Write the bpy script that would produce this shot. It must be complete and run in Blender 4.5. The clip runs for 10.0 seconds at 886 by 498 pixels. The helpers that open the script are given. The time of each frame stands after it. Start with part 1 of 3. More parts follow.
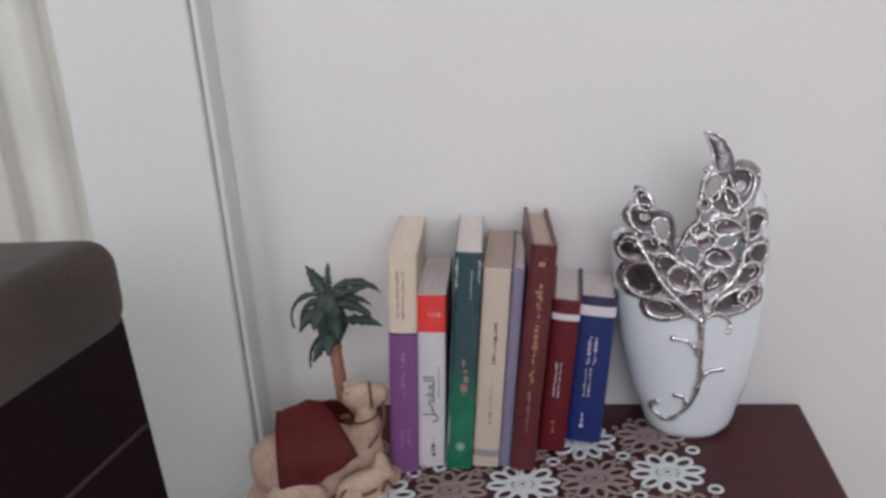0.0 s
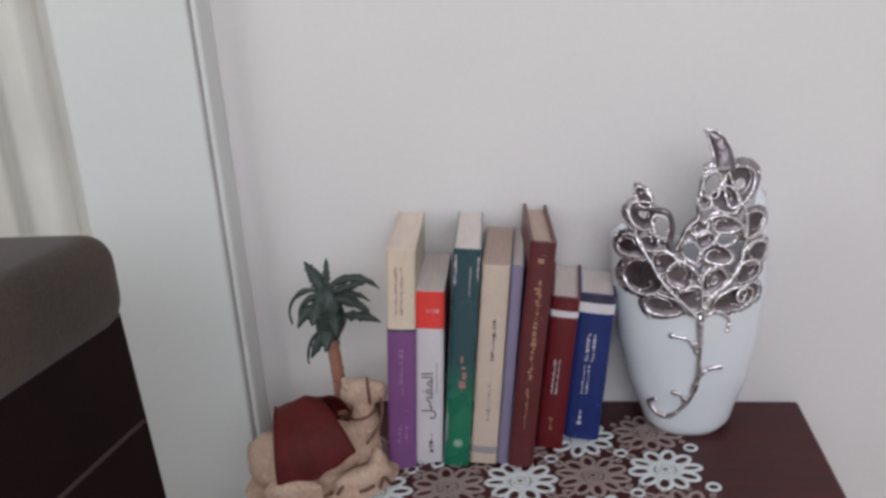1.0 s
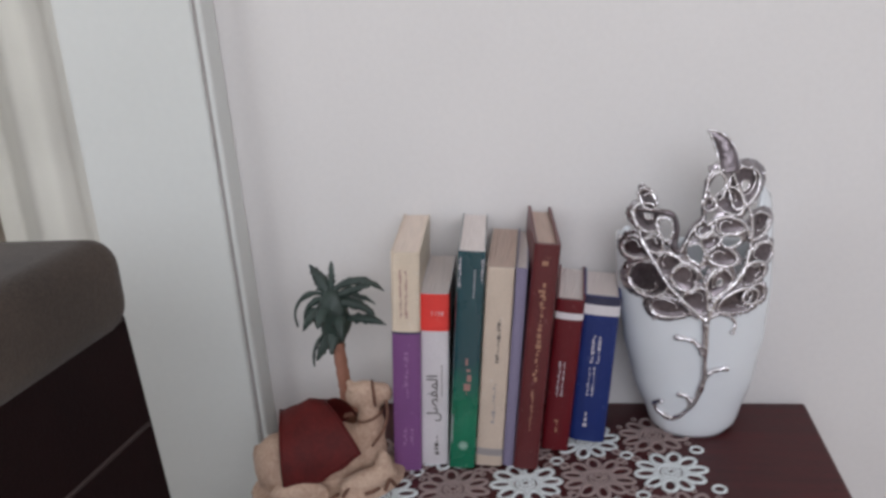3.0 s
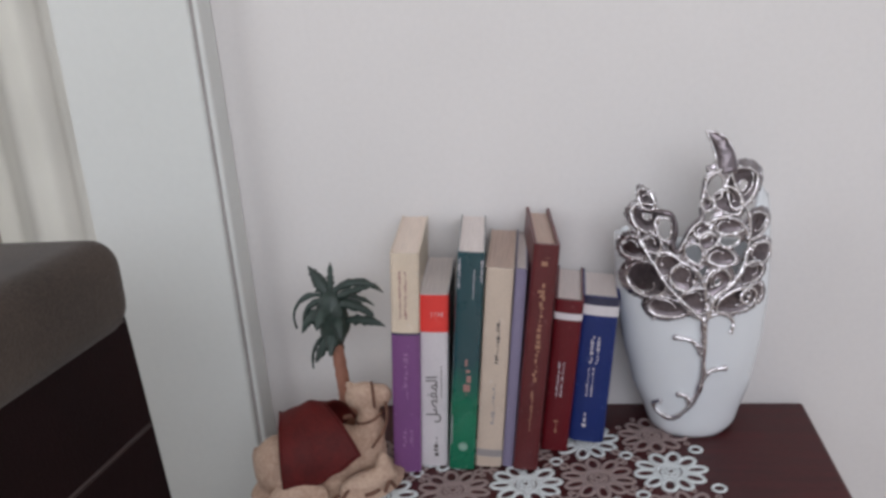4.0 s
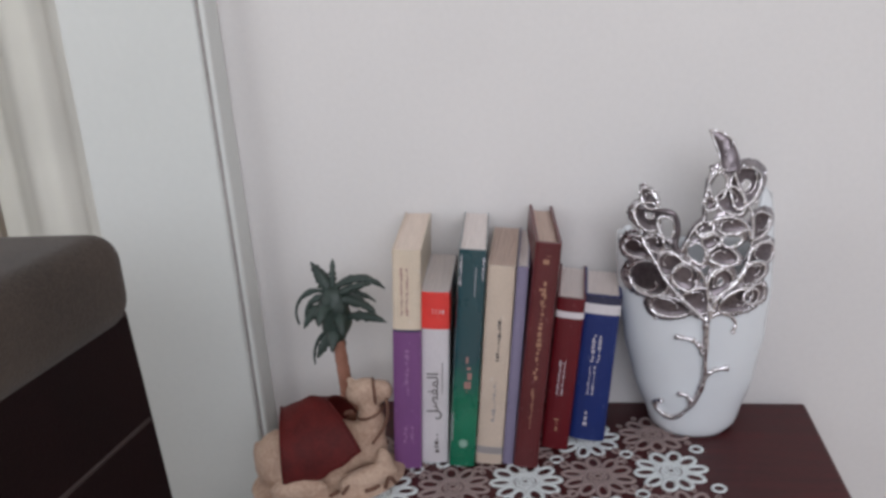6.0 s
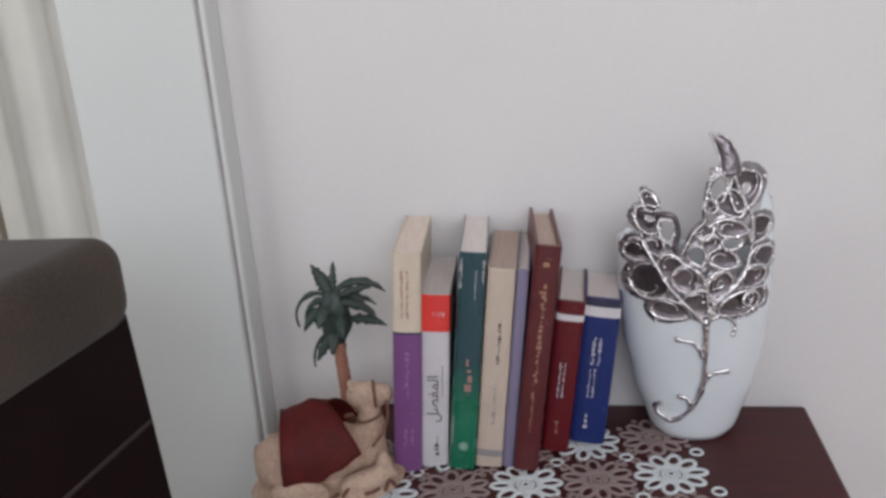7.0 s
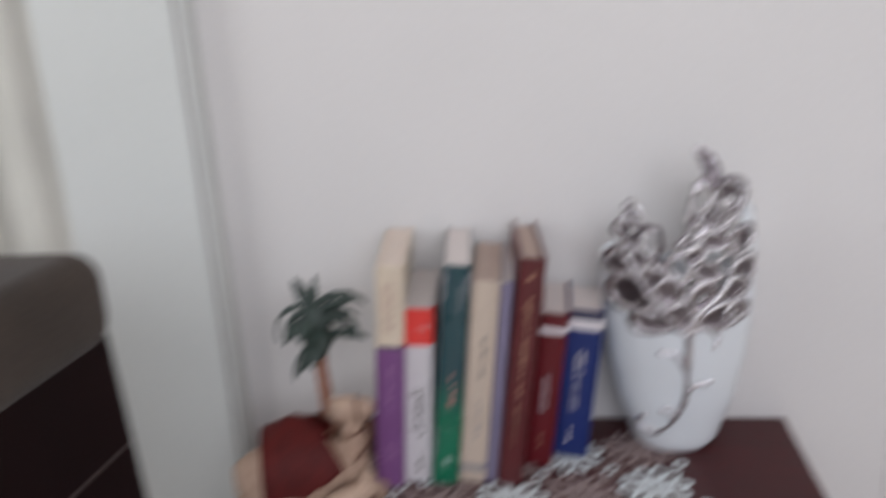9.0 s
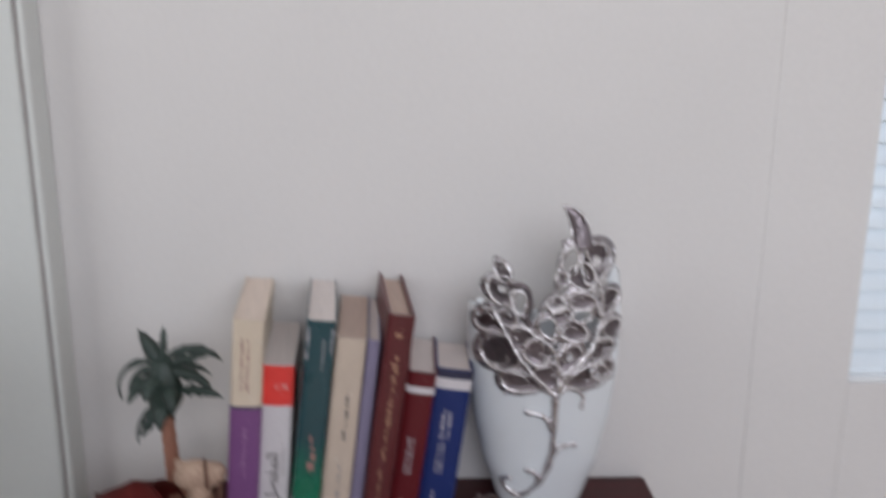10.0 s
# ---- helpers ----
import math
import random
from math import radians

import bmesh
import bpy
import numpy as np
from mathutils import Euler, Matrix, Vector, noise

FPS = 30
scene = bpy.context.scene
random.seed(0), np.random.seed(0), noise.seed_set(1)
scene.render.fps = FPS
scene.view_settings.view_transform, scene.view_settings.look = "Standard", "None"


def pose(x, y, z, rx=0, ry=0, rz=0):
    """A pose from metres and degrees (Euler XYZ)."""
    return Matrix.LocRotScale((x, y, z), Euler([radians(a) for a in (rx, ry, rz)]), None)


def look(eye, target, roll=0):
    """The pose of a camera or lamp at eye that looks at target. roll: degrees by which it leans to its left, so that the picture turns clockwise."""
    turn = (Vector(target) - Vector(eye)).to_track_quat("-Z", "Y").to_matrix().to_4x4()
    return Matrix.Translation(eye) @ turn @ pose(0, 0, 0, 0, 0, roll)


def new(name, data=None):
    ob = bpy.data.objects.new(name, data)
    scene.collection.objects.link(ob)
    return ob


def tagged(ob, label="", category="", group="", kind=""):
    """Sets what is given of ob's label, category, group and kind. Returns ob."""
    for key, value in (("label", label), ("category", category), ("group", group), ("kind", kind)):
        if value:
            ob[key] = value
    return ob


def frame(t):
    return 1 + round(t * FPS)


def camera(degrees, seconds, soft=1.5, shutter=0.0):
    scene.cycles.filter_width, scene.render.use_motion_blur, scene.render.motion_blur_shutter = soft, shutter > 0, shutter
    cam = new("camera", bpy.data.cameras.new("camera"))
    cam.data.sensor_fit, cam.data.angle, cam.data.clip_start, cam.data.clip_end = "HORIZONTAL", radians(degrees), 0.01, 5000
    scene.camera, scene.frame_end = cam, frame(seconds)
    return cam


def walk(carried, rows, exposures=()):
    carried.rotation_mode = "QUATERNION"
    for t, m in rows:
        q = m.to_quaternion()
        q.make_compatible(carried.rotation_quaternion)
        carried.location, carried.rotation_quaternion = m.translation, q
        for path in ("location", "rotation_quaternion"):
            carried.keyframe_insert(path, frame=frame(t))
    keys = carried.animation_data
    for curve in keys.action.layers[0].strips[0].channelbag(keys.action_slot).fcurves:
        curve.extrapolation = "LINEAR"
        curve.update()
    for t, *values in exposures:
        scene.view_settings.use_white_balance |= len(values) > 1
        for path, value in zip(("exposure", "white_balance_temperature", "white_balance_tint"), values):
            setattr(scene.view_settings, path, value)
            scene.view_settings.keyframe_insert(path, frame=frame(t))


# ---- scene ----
cam = camera(55.0, 10.0, soft=3.1, shutter=2.0)
PATH = [
    (0, (0.334, -0.93, 1.083), (0.007, 0.956, 0.503), -4.7),
    (0.5, (0.339, -0.93, 1.081), (0.004, 0.955, 0.502), -4.5),
    (1, (0.333, -0.928, 1.083), (0.01, 0.956, 0.493), -4.4),
    (1.5, (0.339, -0.929, 1.081), (-0.006, 0.951, 0.492), -4.5),
    (2, (0.337, -0.927, 1.084), (-0.001, 0.951, 0.486), -4.4),
    (2.5, (0.341, -0.927, 1.085), (-0.011, 0.95, 0.493), -4.8),
    (4, (0.333, -0.931, 1.081), (0.003, 0.956, 0.506), -4.9),
    (4.5, (0.337, -0.929, 1.081), (-0.006, 0.954, 0.5), -4.6),
    (5, (0.336, -0.929, 1.082), (-0.005, 0.953, 0.498), -4.5),
    (5.5, (0.338, -0.93, 1.082), (-0.008, 0.951, 0.498), -4.5),
    (7, (0.339, -0.93, 1.083), (-0.01, 0.952, 0.504), -4.5),
    (7.5, (0.33, -0.931, 1.079), (0.001, 0.957, 0.509), -4.0),
    (8, (0.336, -0.934, 1.08), (-0.03, 0.95, 0.515), -4.3),
    (8.5, (0.327, -0.936, 1.086), (-0.033, 0.943, 0.503), -4.6),
    (8.7, (0.3263, -0.9338, 1.0861), (-0.0267, 0.9446, 0.4969), -4.7),
    (8.8, (0.3255, -0.9312, 1.0862), (-0.0063, 0.9516, 0.4988), -4.44),
    (8.9, (0.3245, -0.9279, 1.0864), (0.0164, 0.9608, 0.5051), -4.24),
    (9.0, (0.3234, -0.9241, 1.0865), (0.0474, 0.9742, 0.5204), -3.94),
    (9.1, (0.3221, -0.9198, 1.0867), (0.0884, 0.9911, 0.5445), -3.66),
    (9.2, (0.3207, -0.9153, 1.0869), (0.1321, 1.0058, 0.5634), -3.37),
    (9.3, (0.3193, -0.9107, 1.0871), (0.1649, 1.0172, 0.5777), -3.07),
    (9.4, (0.3179, -0.9062, 1.0873), (0.2038, 1.0277, 0.5902), -2.72),
    (9.5, (0.3166, -0.9019, 1.0875), (0.2407, 1.0377, 0.6056), -2.25),
    (9.6, (0.3155, -0.8981, 1.0876), (0.286, 1.0453, 0.6159), -1.5),
    (9.8, (0.3137, -0.8922, 1.0879), (0.3095, 1.0526, 0.6213), -0.78),
    (9.9, (0.3132, -0.8906, 1.088), (0.351, 1.0538, 0.6212), -0.24),
    (10.0, (0.313, -0.89, 1.088), (0.368, 1.0515, 0.6111), 0.31),
]
walk(cam, [(t, look(eye, target, roll)) for t, eye, target, roll in PATH], ((0.0, 0.0), (9.0, 0.0), (9.6, -0.09), (10.0, -0.12)))

# ---- light ----
world = bpy.data.worlds.new("daylight")
scene.world = world
world.use_nodes = True
wn = world.node_tree.nodes
sky = wn.new("ShaderNodeTexSky")
sky.sky_type = 'NISHITA'
sky.sun_disc = False
sky.sun_elevation = radians(48)
sky.sun_rotation = radians(200)
world.node_tree.links.new(sky.outputs[0], wn["Background"].inputs[0])
wn["Background"].inputs[1].default_value = 0.10
scene.view_settings.exposure = 0.0


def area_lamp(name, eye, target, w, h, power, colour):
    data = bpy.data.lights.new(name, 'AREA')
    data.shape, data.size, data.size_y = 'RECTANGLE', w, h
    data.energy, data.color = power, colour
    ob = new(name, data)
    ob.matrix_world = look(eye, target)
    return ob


# lamps added for unseen, assumed windows: side wall, wall behind the viewer
area_lamp("added_light_side", (-1.80, -1.45, 1.65), (0.0, -0.9, 1.1), 1.3, 1.3, 14.5, (0.95, 0.96, 0.97))
area_lamp("added_light_rear", (0.95, -3.06, 1.98), (0.2, 0.0, 0.75), 2.2, 1.05, 39, (0.945, 0.945, 1.0))
# daylight of the windows behind the sheer curtain and behind the blind
area_lamp("window_light_curtain", (-0.85, 0.24, 1.2), (-0.85, -1.0, 1.1), 1.0, 1.7, 21, (0.95, 0.97, 1.0))
area_lamp("window_light_blind", (1.35, 0.24, 1.45), (1.35, -1.0, 1.4), 1.0, 1.3, 14, (0.85, 0.93, 1.0))


# ---- materials ----
def nodes_of(name):
    m = bpy.data.materials.new(name)
    m.use_nodes = True
    t = m.node_tree
    return m, t.nodes, t.links, t.nodes["Principled BSDF"]


def mat(name, colour, rough=0.6, vary=0.12, scale=30.0, fine=400.0, bump=0.15, bump_dist=0.0006, metal=0.0, stretch=(1, 1, 1), second=None, coat=0.0, spec=0.5, sheen=0.0, wear=0.0):
    """A surface with a broad and a fine variation of its colour, and fine relief."""
    m, n, l, p = nodes_of(name)
    tc = n.new("ShaderNodeTexCoord")
    mp = n.new("ShaderNodeMapping")
    mp.inputs["Scale"].default_value = stretch
    l.new(tc.outputs["Object"], mp.inputs["Vector"])
    broad = n.new("ShaderNodeTexNoise")
    broad.inputs["Scale"].default_value = scale
    broad.inputs["Detail"].default_value = 4
    small = n.new("ShaderNodeTexNoise")
    small.inputs["Scale"].default_value = fine
    small.inputs["Detail"].default_value = 3
    for q in (broad, small):
        l.new(mp.outputs[0], q.inputs["Vector"])
    mixv = n.new("ShaderNodeMix")
    mixv.data_type = 'FLOAT'
    mixv.inputs[0].default_value = 0.4
    l.new(broad.outputs["Fac"], mixv.inputs[2])
    l.new(small.outputs["Fac"], mixv.inputs[3])
    ramp = n.new("ShaderNodeValToRGB")
    a = tuple(c * (1 - vary) for c in colour)
    b = second or tuple(min(1.0, c * (1 + vary)) for c in colour)
    ramp.color_ramp.elements[0].position, ramp.color_ramp.elements[1].position = 0.32, 0.68
    ramp.color_ramp.elements[0].color, ramp.color_ramp.elements[1].color = (*a, 1), (*b, 1)
    l.new(mixv.outputs[0], ramp.inputs[0])
    base = ramp.outputs[0]
    if wear:
        rub = n.new("ShaderNodeTexNoise")
        rub.inputs["Scale"].default_value = 130
        rub.inputs["Detail"].default_value = 6
        rub.inputs["Roughness"].default_value = 0.7
        l.new(tc.outputs["Object"], rub.inputs["Vector"])
        lim = n.new("ShaderNodeMapRange")
        lim.inputs["From Min"].default_value, lim.inputs["From Max"].default_value = 0.60, 0.74
        lim.inputs["To Max"].default_value = wear
        l.new(rub.outputs["Fac"], lim.inputs["Value"])
        worn = n.new("ShaderNodeMix")
        worn.data_type = 'RGBA'
        l.new(lim.outputs[0], worn.inputs[0])
        l.new(base, worn.inputs[6])
        worn.inputs[7].default_value = (*[min(0.8, c * 1.6 + 0.16) for c in colour], 1)
        base = worn.outputs[2]
    l.new(base, p.inputs["Base Color"])
    rr = n.new("ShaderNodeMapRange")
    rr.inputs["To Min"].default_value = max(0.02, rough - 0.08)
    rr.inputs["To Max"].default_value = min(1.0, rough + 0.08)
    l.new(broad.outputs["Fac"], rr.inputs["Value"])
    l.new(rr.outputs[0], p.inputs["Roughness"])
    bp = n.new("ShaderNodeBump")
    bp.inputs["Strength"].default_value = bump
    bp.inputs["Distance"].default_value = bump_dist
    l.new(small.outputs["Fac"], bp.inputs["Height"])
    l.new(bp.outputs[0], p.inputs["Normal"])
    p.inputs["Metallic"].default_value = metal
    p.inputs["Coat Weight"].default_value = coat
    p.inputs["Coat Roughness"].default_value = 0.08
    p.inputs["Specular IOR Level"].default_value = spec
    p.inputs["Sheen Weight"].default_value = sheen
    return m


WALL = mat("wall_paint", (0.74, 0.716, 0.706), 0.5, 0.03, 3.0, 160, 0.10, 0.0008)
CASING = mat("casing_paint", (0.685, 0.70, 0.68), 0.42, 0.025, 5.0, 120, 0.06, 0.0006)
GROOVE = mat("groove_grey", (0.40, 0.37, 0.36), 0.8, 0.2, 20)
CEIL = mat("ceiling_paint", (0.8, 0.8, 0.79), 0.8, 0.03, 4)
# unseen floor, colour lightened to bounce more light onto the casing
FLOOR = mat("floor_tile", (0.44, 0.38, 0.33), 0.4, 0.15, 6, 90)
WOOD = mat("mahogany_veneer", (0.062, 0.0120, 0.0130), 0.44, 0.35, 9, 120, 0.08, 0.0004, stretch=(1.2, 9, 9), spec=0.26)
CERAMIC = mat("white_glaze", (0.77, 0.80, 0.83), 0.16, 0.015, 12, 60, 0.03, 0.0005, coat=0.4)
SILVER = mat("silver_plating", (0.80, 0.775, 0.79), 0.09, 0.12, 60, 240, 0.75, 0.0020, metal=1.0)
# darker silver for the leaf dishes, the rim and the tip leaf
SILVER_DARK = mat("dark_silver", (0.20, 0.172, 0.184), 0.30, 0.3, 60, 220, 0.5, 0.0018, metal=0.95)
SILVER_GREY = mat("dull_silver", (0.36, 0.33, 0.345), 0.26, 0.25, 60, 220, 0.5, 0.0016, metal=1.0)
LACE_WHITE = mat("white_lace_thread", (0.71, 0.75, 0.76), 0.85, 0.08, 120, 1500, 0.6, 0.0006)
LACE_TAUPE = mat("taupe_lace_thread", (0.33, 0.25, 0.24), 0.85, 0.15, 120, 1500, 0.6, 0.0006)
PAPER = mat("page_edges", (0.82, 0.69, 0.60), 0.9, 0.10, 40, 700, 0.6, 0.0006, stretch=(14, 0.6, 0.6))
PAPER_PALE = mat("pale_page_edges", (0.80, 0.72, 0.69), 0.9, 0.08, 40, 700, 0.6, 0.0006, stretch=(14, 0.6, 0.6))
PAPER_TAN = mat("tan_page_edges", (0.60, 0.46, 0.39), 0.9, 0.12, 40, 700, 0.6, 0.0006, stretch=(14, 0.6, 0.6))


def cover(name, colour, rough=0.42, vary=0.12, **k):
    return mat(name, colour, rough, vary, 22, 500, 0.15, 0.0004, wear=0.4, **k)


def two_tone(name, low, high, z0, z1):
    """A printed cover whose colour runs from low to high up the spine."""
    m = cover(name, low, 0.28, 0.3, coat=0.5)
    n, l = m.node_tree.nodes, m.node_tree.links
    p = n["Principled BSDF"]
    plain = p.inputs["Base Color"].links[0].from_socket
    tc = n.new("ShaderNodeTexCoord")
    xyz = n.new("ShaderNodeSeparateXYZ")
    l.new(tc.outputs["Object"], xyz.inputs[0])
    wob = n.new("ShaderNodeTexNoise")
    wob.inputs["Scale"].default_value = 60
    l.new(tc.outputs["Object"], wob.inputs["Vector"])
    add = n.new("ShaderNodeMath")
    add.operation = 'MULTIPLY_ADD'
    add.inputs[1].default_value = 0.03
    l.new(wob.outputs["Fac"], add.inputs[0])
    l.new(xyz.outputs[2], add.inputs[2])
    rng_ = n.new("ShaderNodeMapRange")
    rng_.inputs["From Min"].default_value, rng_.inputs["From Max"].default_value = z0, z1
    l.new(add.outputs[0], rng_.inputs["Value"])
    mx = n.new("ShaderNodeMix")
    mx.data_type = 'RGBA'
    l.new(rng_.outputs[0], mx.inputs[0])
    l.new(plain, mx.inputs[6])
    mx.inputs[7].default_value = (*high, 1)
    l.new(mx.outputs[2], p.inputs["Base Color"])
    return m


CREAM = cover("cream_cover", (0.70, 0.585, 0.46))
PURPLE = cover("purple_cover", (0.20, 0.075, 0.22))
WHITE_C = cover("white_cover", (0.68, 0.64, 0.66))
RED_B = cover("scarlet_print", (0.80, 0.055, 0.045))
TEAL_GREEN = two_tone("teal_green_cover", (0.010, 0.17, 0.09), (0.016, 0.064, 0.078), 0.085, 0.135)
BEIGE = cover("beige_cover", (0.60, 0.49, 0.40))
GREY_BAND = cover("grey_print", (0.33, 0.30, 0.30))
LAVENDER = cover("lavender_cover", (0.23, 0.20, 0.30))
MAROON = cover("maroon_leatherette", (0.11, 0.020, 0.022), 0.38, 0.25)
CRIMSON = cover("crimson_cover", (0.125, 0.0068, 0.012), 0.4)
NAVY = cover("blue_cover", (0.011, 0.027, 0.145), 0.4)
NAVY_D = cover("dark_blue_print", (0.035, 0.035, 0.075), 0.45)
BAND_W = cover("white_print", (0.72, 0.68, 0.70))
GOLD = mat("gold_print", (0.42, 0.24, 0.16), 0.4, 0.25, 80, 500, metal=0.4)
INK = cover("dark_ink", (0.10, 0.085, 0.08))
PALE_MARK = cover("pale_ink_and_glint", (0.62, 0.58, 0.62))
INK_PALE = cover("faint_ink", (0.33, 0.17, 0.34))
MINT = cover("mint_print", (0.30, 0.46, 0.38))
INK_ROSE = cover("rose_print", (0.38, 0.20, 0.18))
CLAY = mat("painted_clay", (0.40, 0.245, 0.175), 0.75, 0.16, 24, 260, 0.5, 0.0014, second=(0.60, 0.44, 0.335))
CLAY_RED = mat("maroon_saddle_paint", (0.092, 0.0095, 0.0085), 0.6, 0.3, 50, 300, 0.5, 0.0012, wear=0.05, spec=0.2)
CLAY_BROWN = mat("brown_detail_paint", (0.15, 0.07, 0.045), 0.7, 0.25, 60, 300, 0.4, 0.001)
TRUNK = mat("palm_trunk_plastic", (0.33, 0.15, 0.10), 0.6, 0.25, 60, 400, 0.4, 0.001)
FROND = mat("palm_leaf_plastic", (0.030, 0.048, 0.040), 0.5, 0.4, 40, 300, 0.3, 0.0006)
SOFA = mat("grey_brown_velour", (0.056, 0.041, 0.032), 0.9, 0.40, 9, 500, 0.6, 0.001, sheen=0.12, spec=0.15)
# dark brown cloth, with the shade of the arm's unlit side in the colour
SOFA_DARK = mat("dark_brown_shaded_velour", (0.0085, 0.0022, 0.0022), 0.65, 0.35, 10, 500, 0.5, 0.001, spec=0.10)
SEAM = mat("brown_seam", (0.026, 0.012, 0.010), 0.7, 0.2, 60)
BLIND = mat("blind_slat_paint", (0.72, 0.76, 0.80), 0.45, 0.03, 20)
FRAME_W = mat("window_frame_paint", (0.74, 0.75, 0.76), 0.4, 0.03, 20)


def sheer(name, colour, through_amount):
    m, n, l, p = nodes_of(name)
    out = n["Material Output"]
    tc = n.new("ShaderNodeTexCoord")
    weave = n.new("ShaderNodeTexNoise")
    weave.inputs["Scale"].default_value = 8
    l.new(tc.outputs["Object"], weave.inputs["Vector"])
    ramp = n.new("ShaderNodeValToRGB")
    ramp.color_ramp.elements[0].color = (*[c * 0.85 for c in colour], 1)
    ramp.color_ramp.elements[1].color = (*colour, 1)
    l.new(weave.outputs["Fac"], ramp.inputs[0])
    l.new(ramp.outputs[0], p.inputs["Base Color"])
    p.inputs["Roughness"].default_value = 0.9
    tr = n.new("ShaderNodeBsdfTranslucent")
    l.new(ramp.outputs[0], tr.inputs[0])
    mx = n.new("ShaderNodeMixShader")
    mx.inputs[0].default_value = through_amount
    l.new(p.outputs[0], mx.inputs[1])
    l.new(tr.outputs[0], mx.inputs[2])
    l.new(mx.outputs[0], out.inputs[0])
    return m


SHEER = sheer("sheer_curtain_cloth", (0.70, 0.685, 0.65), 0.5)
DRAPE = sheer("beige_curtain_cloth", (0.50, 0.43, 0.36), 0.35)

m_, n_, l_, p_ = nodes_of("window_glass")
p_.inputs["Transmission Weight"].default_value = 1.0
p_.inputs["Roughness"].default_value = 0.02
GLASS = m_


# ---- mesh helpers ----
def mesh_of(bm, name, materials, smooth=False):
    me = bpy.data.meshes.new(name)
    bmesh.ops.recalc_face_normals(bm, faces=bm.faces)
    bm.to_mesh(me)
    bm.free()
    for m in materials if isinstance(materials, (list, tuple)) else [materials]:
        me.materials.append(m)
    for f in me.polygons:
        f.use_smooth = smooth
    return me


def part(name, bm, material, parent=None, label="", smooth=False):
    ob = new(name, mesh_of(bm, name, material, smooth))
    if parent is not None:
        ob.parent = parent
    if label:
        tagged(ob, label)
    return ob


def thing(name, at, rz=0.0, label="", category="", group="", kind=""):
    ob = new(name)
    ob.empty_display_size = 0.02
    ob.matrix_basis = pose(*at, 0, 0, rz)
    return tagged(ob, label, category, group, kind)


def add_box(bm, lo, hi, bevel=0.0, seg=2, index=0):
    old = set(bm.faces)
    r = bmesh.ops.create_cube(bm, size=1.0)
    for v in r["verts"]:
        v.co = Vector([lo[i] + (v.co[i] + 0.5) * (hi[i] - lo[i]) for i in range(3)])
    if bevel:
        es = list({e for v in r["verts"] for e in v.link_edges})
        bmesh.ops.bevel(bm, geom=es, offset=bevel, segments=seg, affect='EDGES', profile=0.5)
    for f in bm.faces:
        if f not in old:
            f.material_index = index
    return bm


def box(lo, hi, bevel=0.0, seg=2):
    return add_box(bmesh.new(), lo, hi, bevel, seg)


def spline(pts, n=8):
    """Points of a smooth line through pts."""
    pts = [Vector(p) for p in pts]
    if len(pts) < 3:
        return pts
    ext = [pts[0] * 2 - pts[1]] + pts + [pts[-1] * 2 - pts[-2]]
    out = []
    for i in range(1, len(ext) - 2):
        a, b, c, d = ext[i - 1:i + 3]
        for k in range(n):
            t = k / n
            out.append(0.5 * ((2 * b) + (c - a) * t + (2 * a - 5 * b + 4 * c - d) * t * t + (3 * b - a - 3 * c + d) * t ** 3))
    return out + [pts[-1]]


def add_tube(bm, pts, radius, sides=8, closed=False, index=0, flat=1.0, up=None):
    """A tube along pts; radius is a number or a function of 0..1."""
    n = len(pts)
    rings = []
    for i, p in enumerate(pts):
        a = pts[(i - 1) % n] if closed or i else pts[0]
        b = pts[(i + 1) % n] if closed or i < n - 1 else pts[-1]
        d = (b - a).normalized()
        u = Vector(up) if up else Vector((0, 1, 0))
        if abs(d.dot(u)) > 0.95:
            u = Vector((1, 0, 0))
        s = d.cross(u).normalized()
        w = s.cross(d).normalized()
        r = radius(i / max(1, n - 1)) if callable(radius) else radius
        rings.append([bm.verts.new(p + (s * math.cos(2 * math.pi * k / sides) + w * flat * math.sin(2 * math.pi * k / sides)) * r) for k in range(sides)])
    m = n if closed else n - 1
    for i in range(m):
        q, r = rings[i], rings[(i + 1) % n]
        for k in range(sides):
            f = bm.faces.new((q[k], q[(k + 1) % sides], r[(k + 1) % sides], r[k]))
            f.material_index, f.smooth = index, True
    if not closed:
        for ring in (rings[0], rings[-1]):
            bm.faces.new(ring).material_index = index
    return bm


# ---- the room ----
T = 0.6                                # height of the table top
WZ = 2.7
CASE_R, CASE_L, CASE_Y = -0.0715, -0.237, -0.04
STEP_X = 0.686
WIN_L, WIN_B = 0.799, 0.711


def structure(name, bm, material, label, category="wall"):
    return tagged(part(name, bm, material), label, category, "", "structure")


structure("floor", box((-1.9, -3.2, -0.1), (2.5, 0.3, 0.0)), FLOOR, "brown tiled floor of the living room", "floor")
structure("ceiling", box((-1.9, -3.2, WZ), (2.5, 0.3, WZ + 0.1)), CEIL, "plain white painted ceiling", "ceiling")
structure("wall_back", box((CASE_L, 0.0, 0.0), (STEP_X, 0.3, WZ)), WALL, "off-white painted wall behind the side table")
bm = box((STEP_X, -0.0014, 0.0), (WIN_L, 0.3, WZ), 0.0012)
add_box(bm, (WIN_L, -0.0014, 0.0), (1.9, 0.3, WIN_B))
add_box(bm, (WIN_L, -0.0014, 2.05), (1.9, 0.3, WZ))
add_box(bm, (1.9, -0.0014, 0.0), (2.5, 0.3, WZ))
structure("wall_window", bm, WALL, "off-white painted wall round the blind-covered window")
bm = box((-1.9, 0.0, 0.0), (-1.4, 0.3, WZ))
add_box(bm, (-1.4, 0.0, 0.0), (CASE_L, 0.3, 0.25))
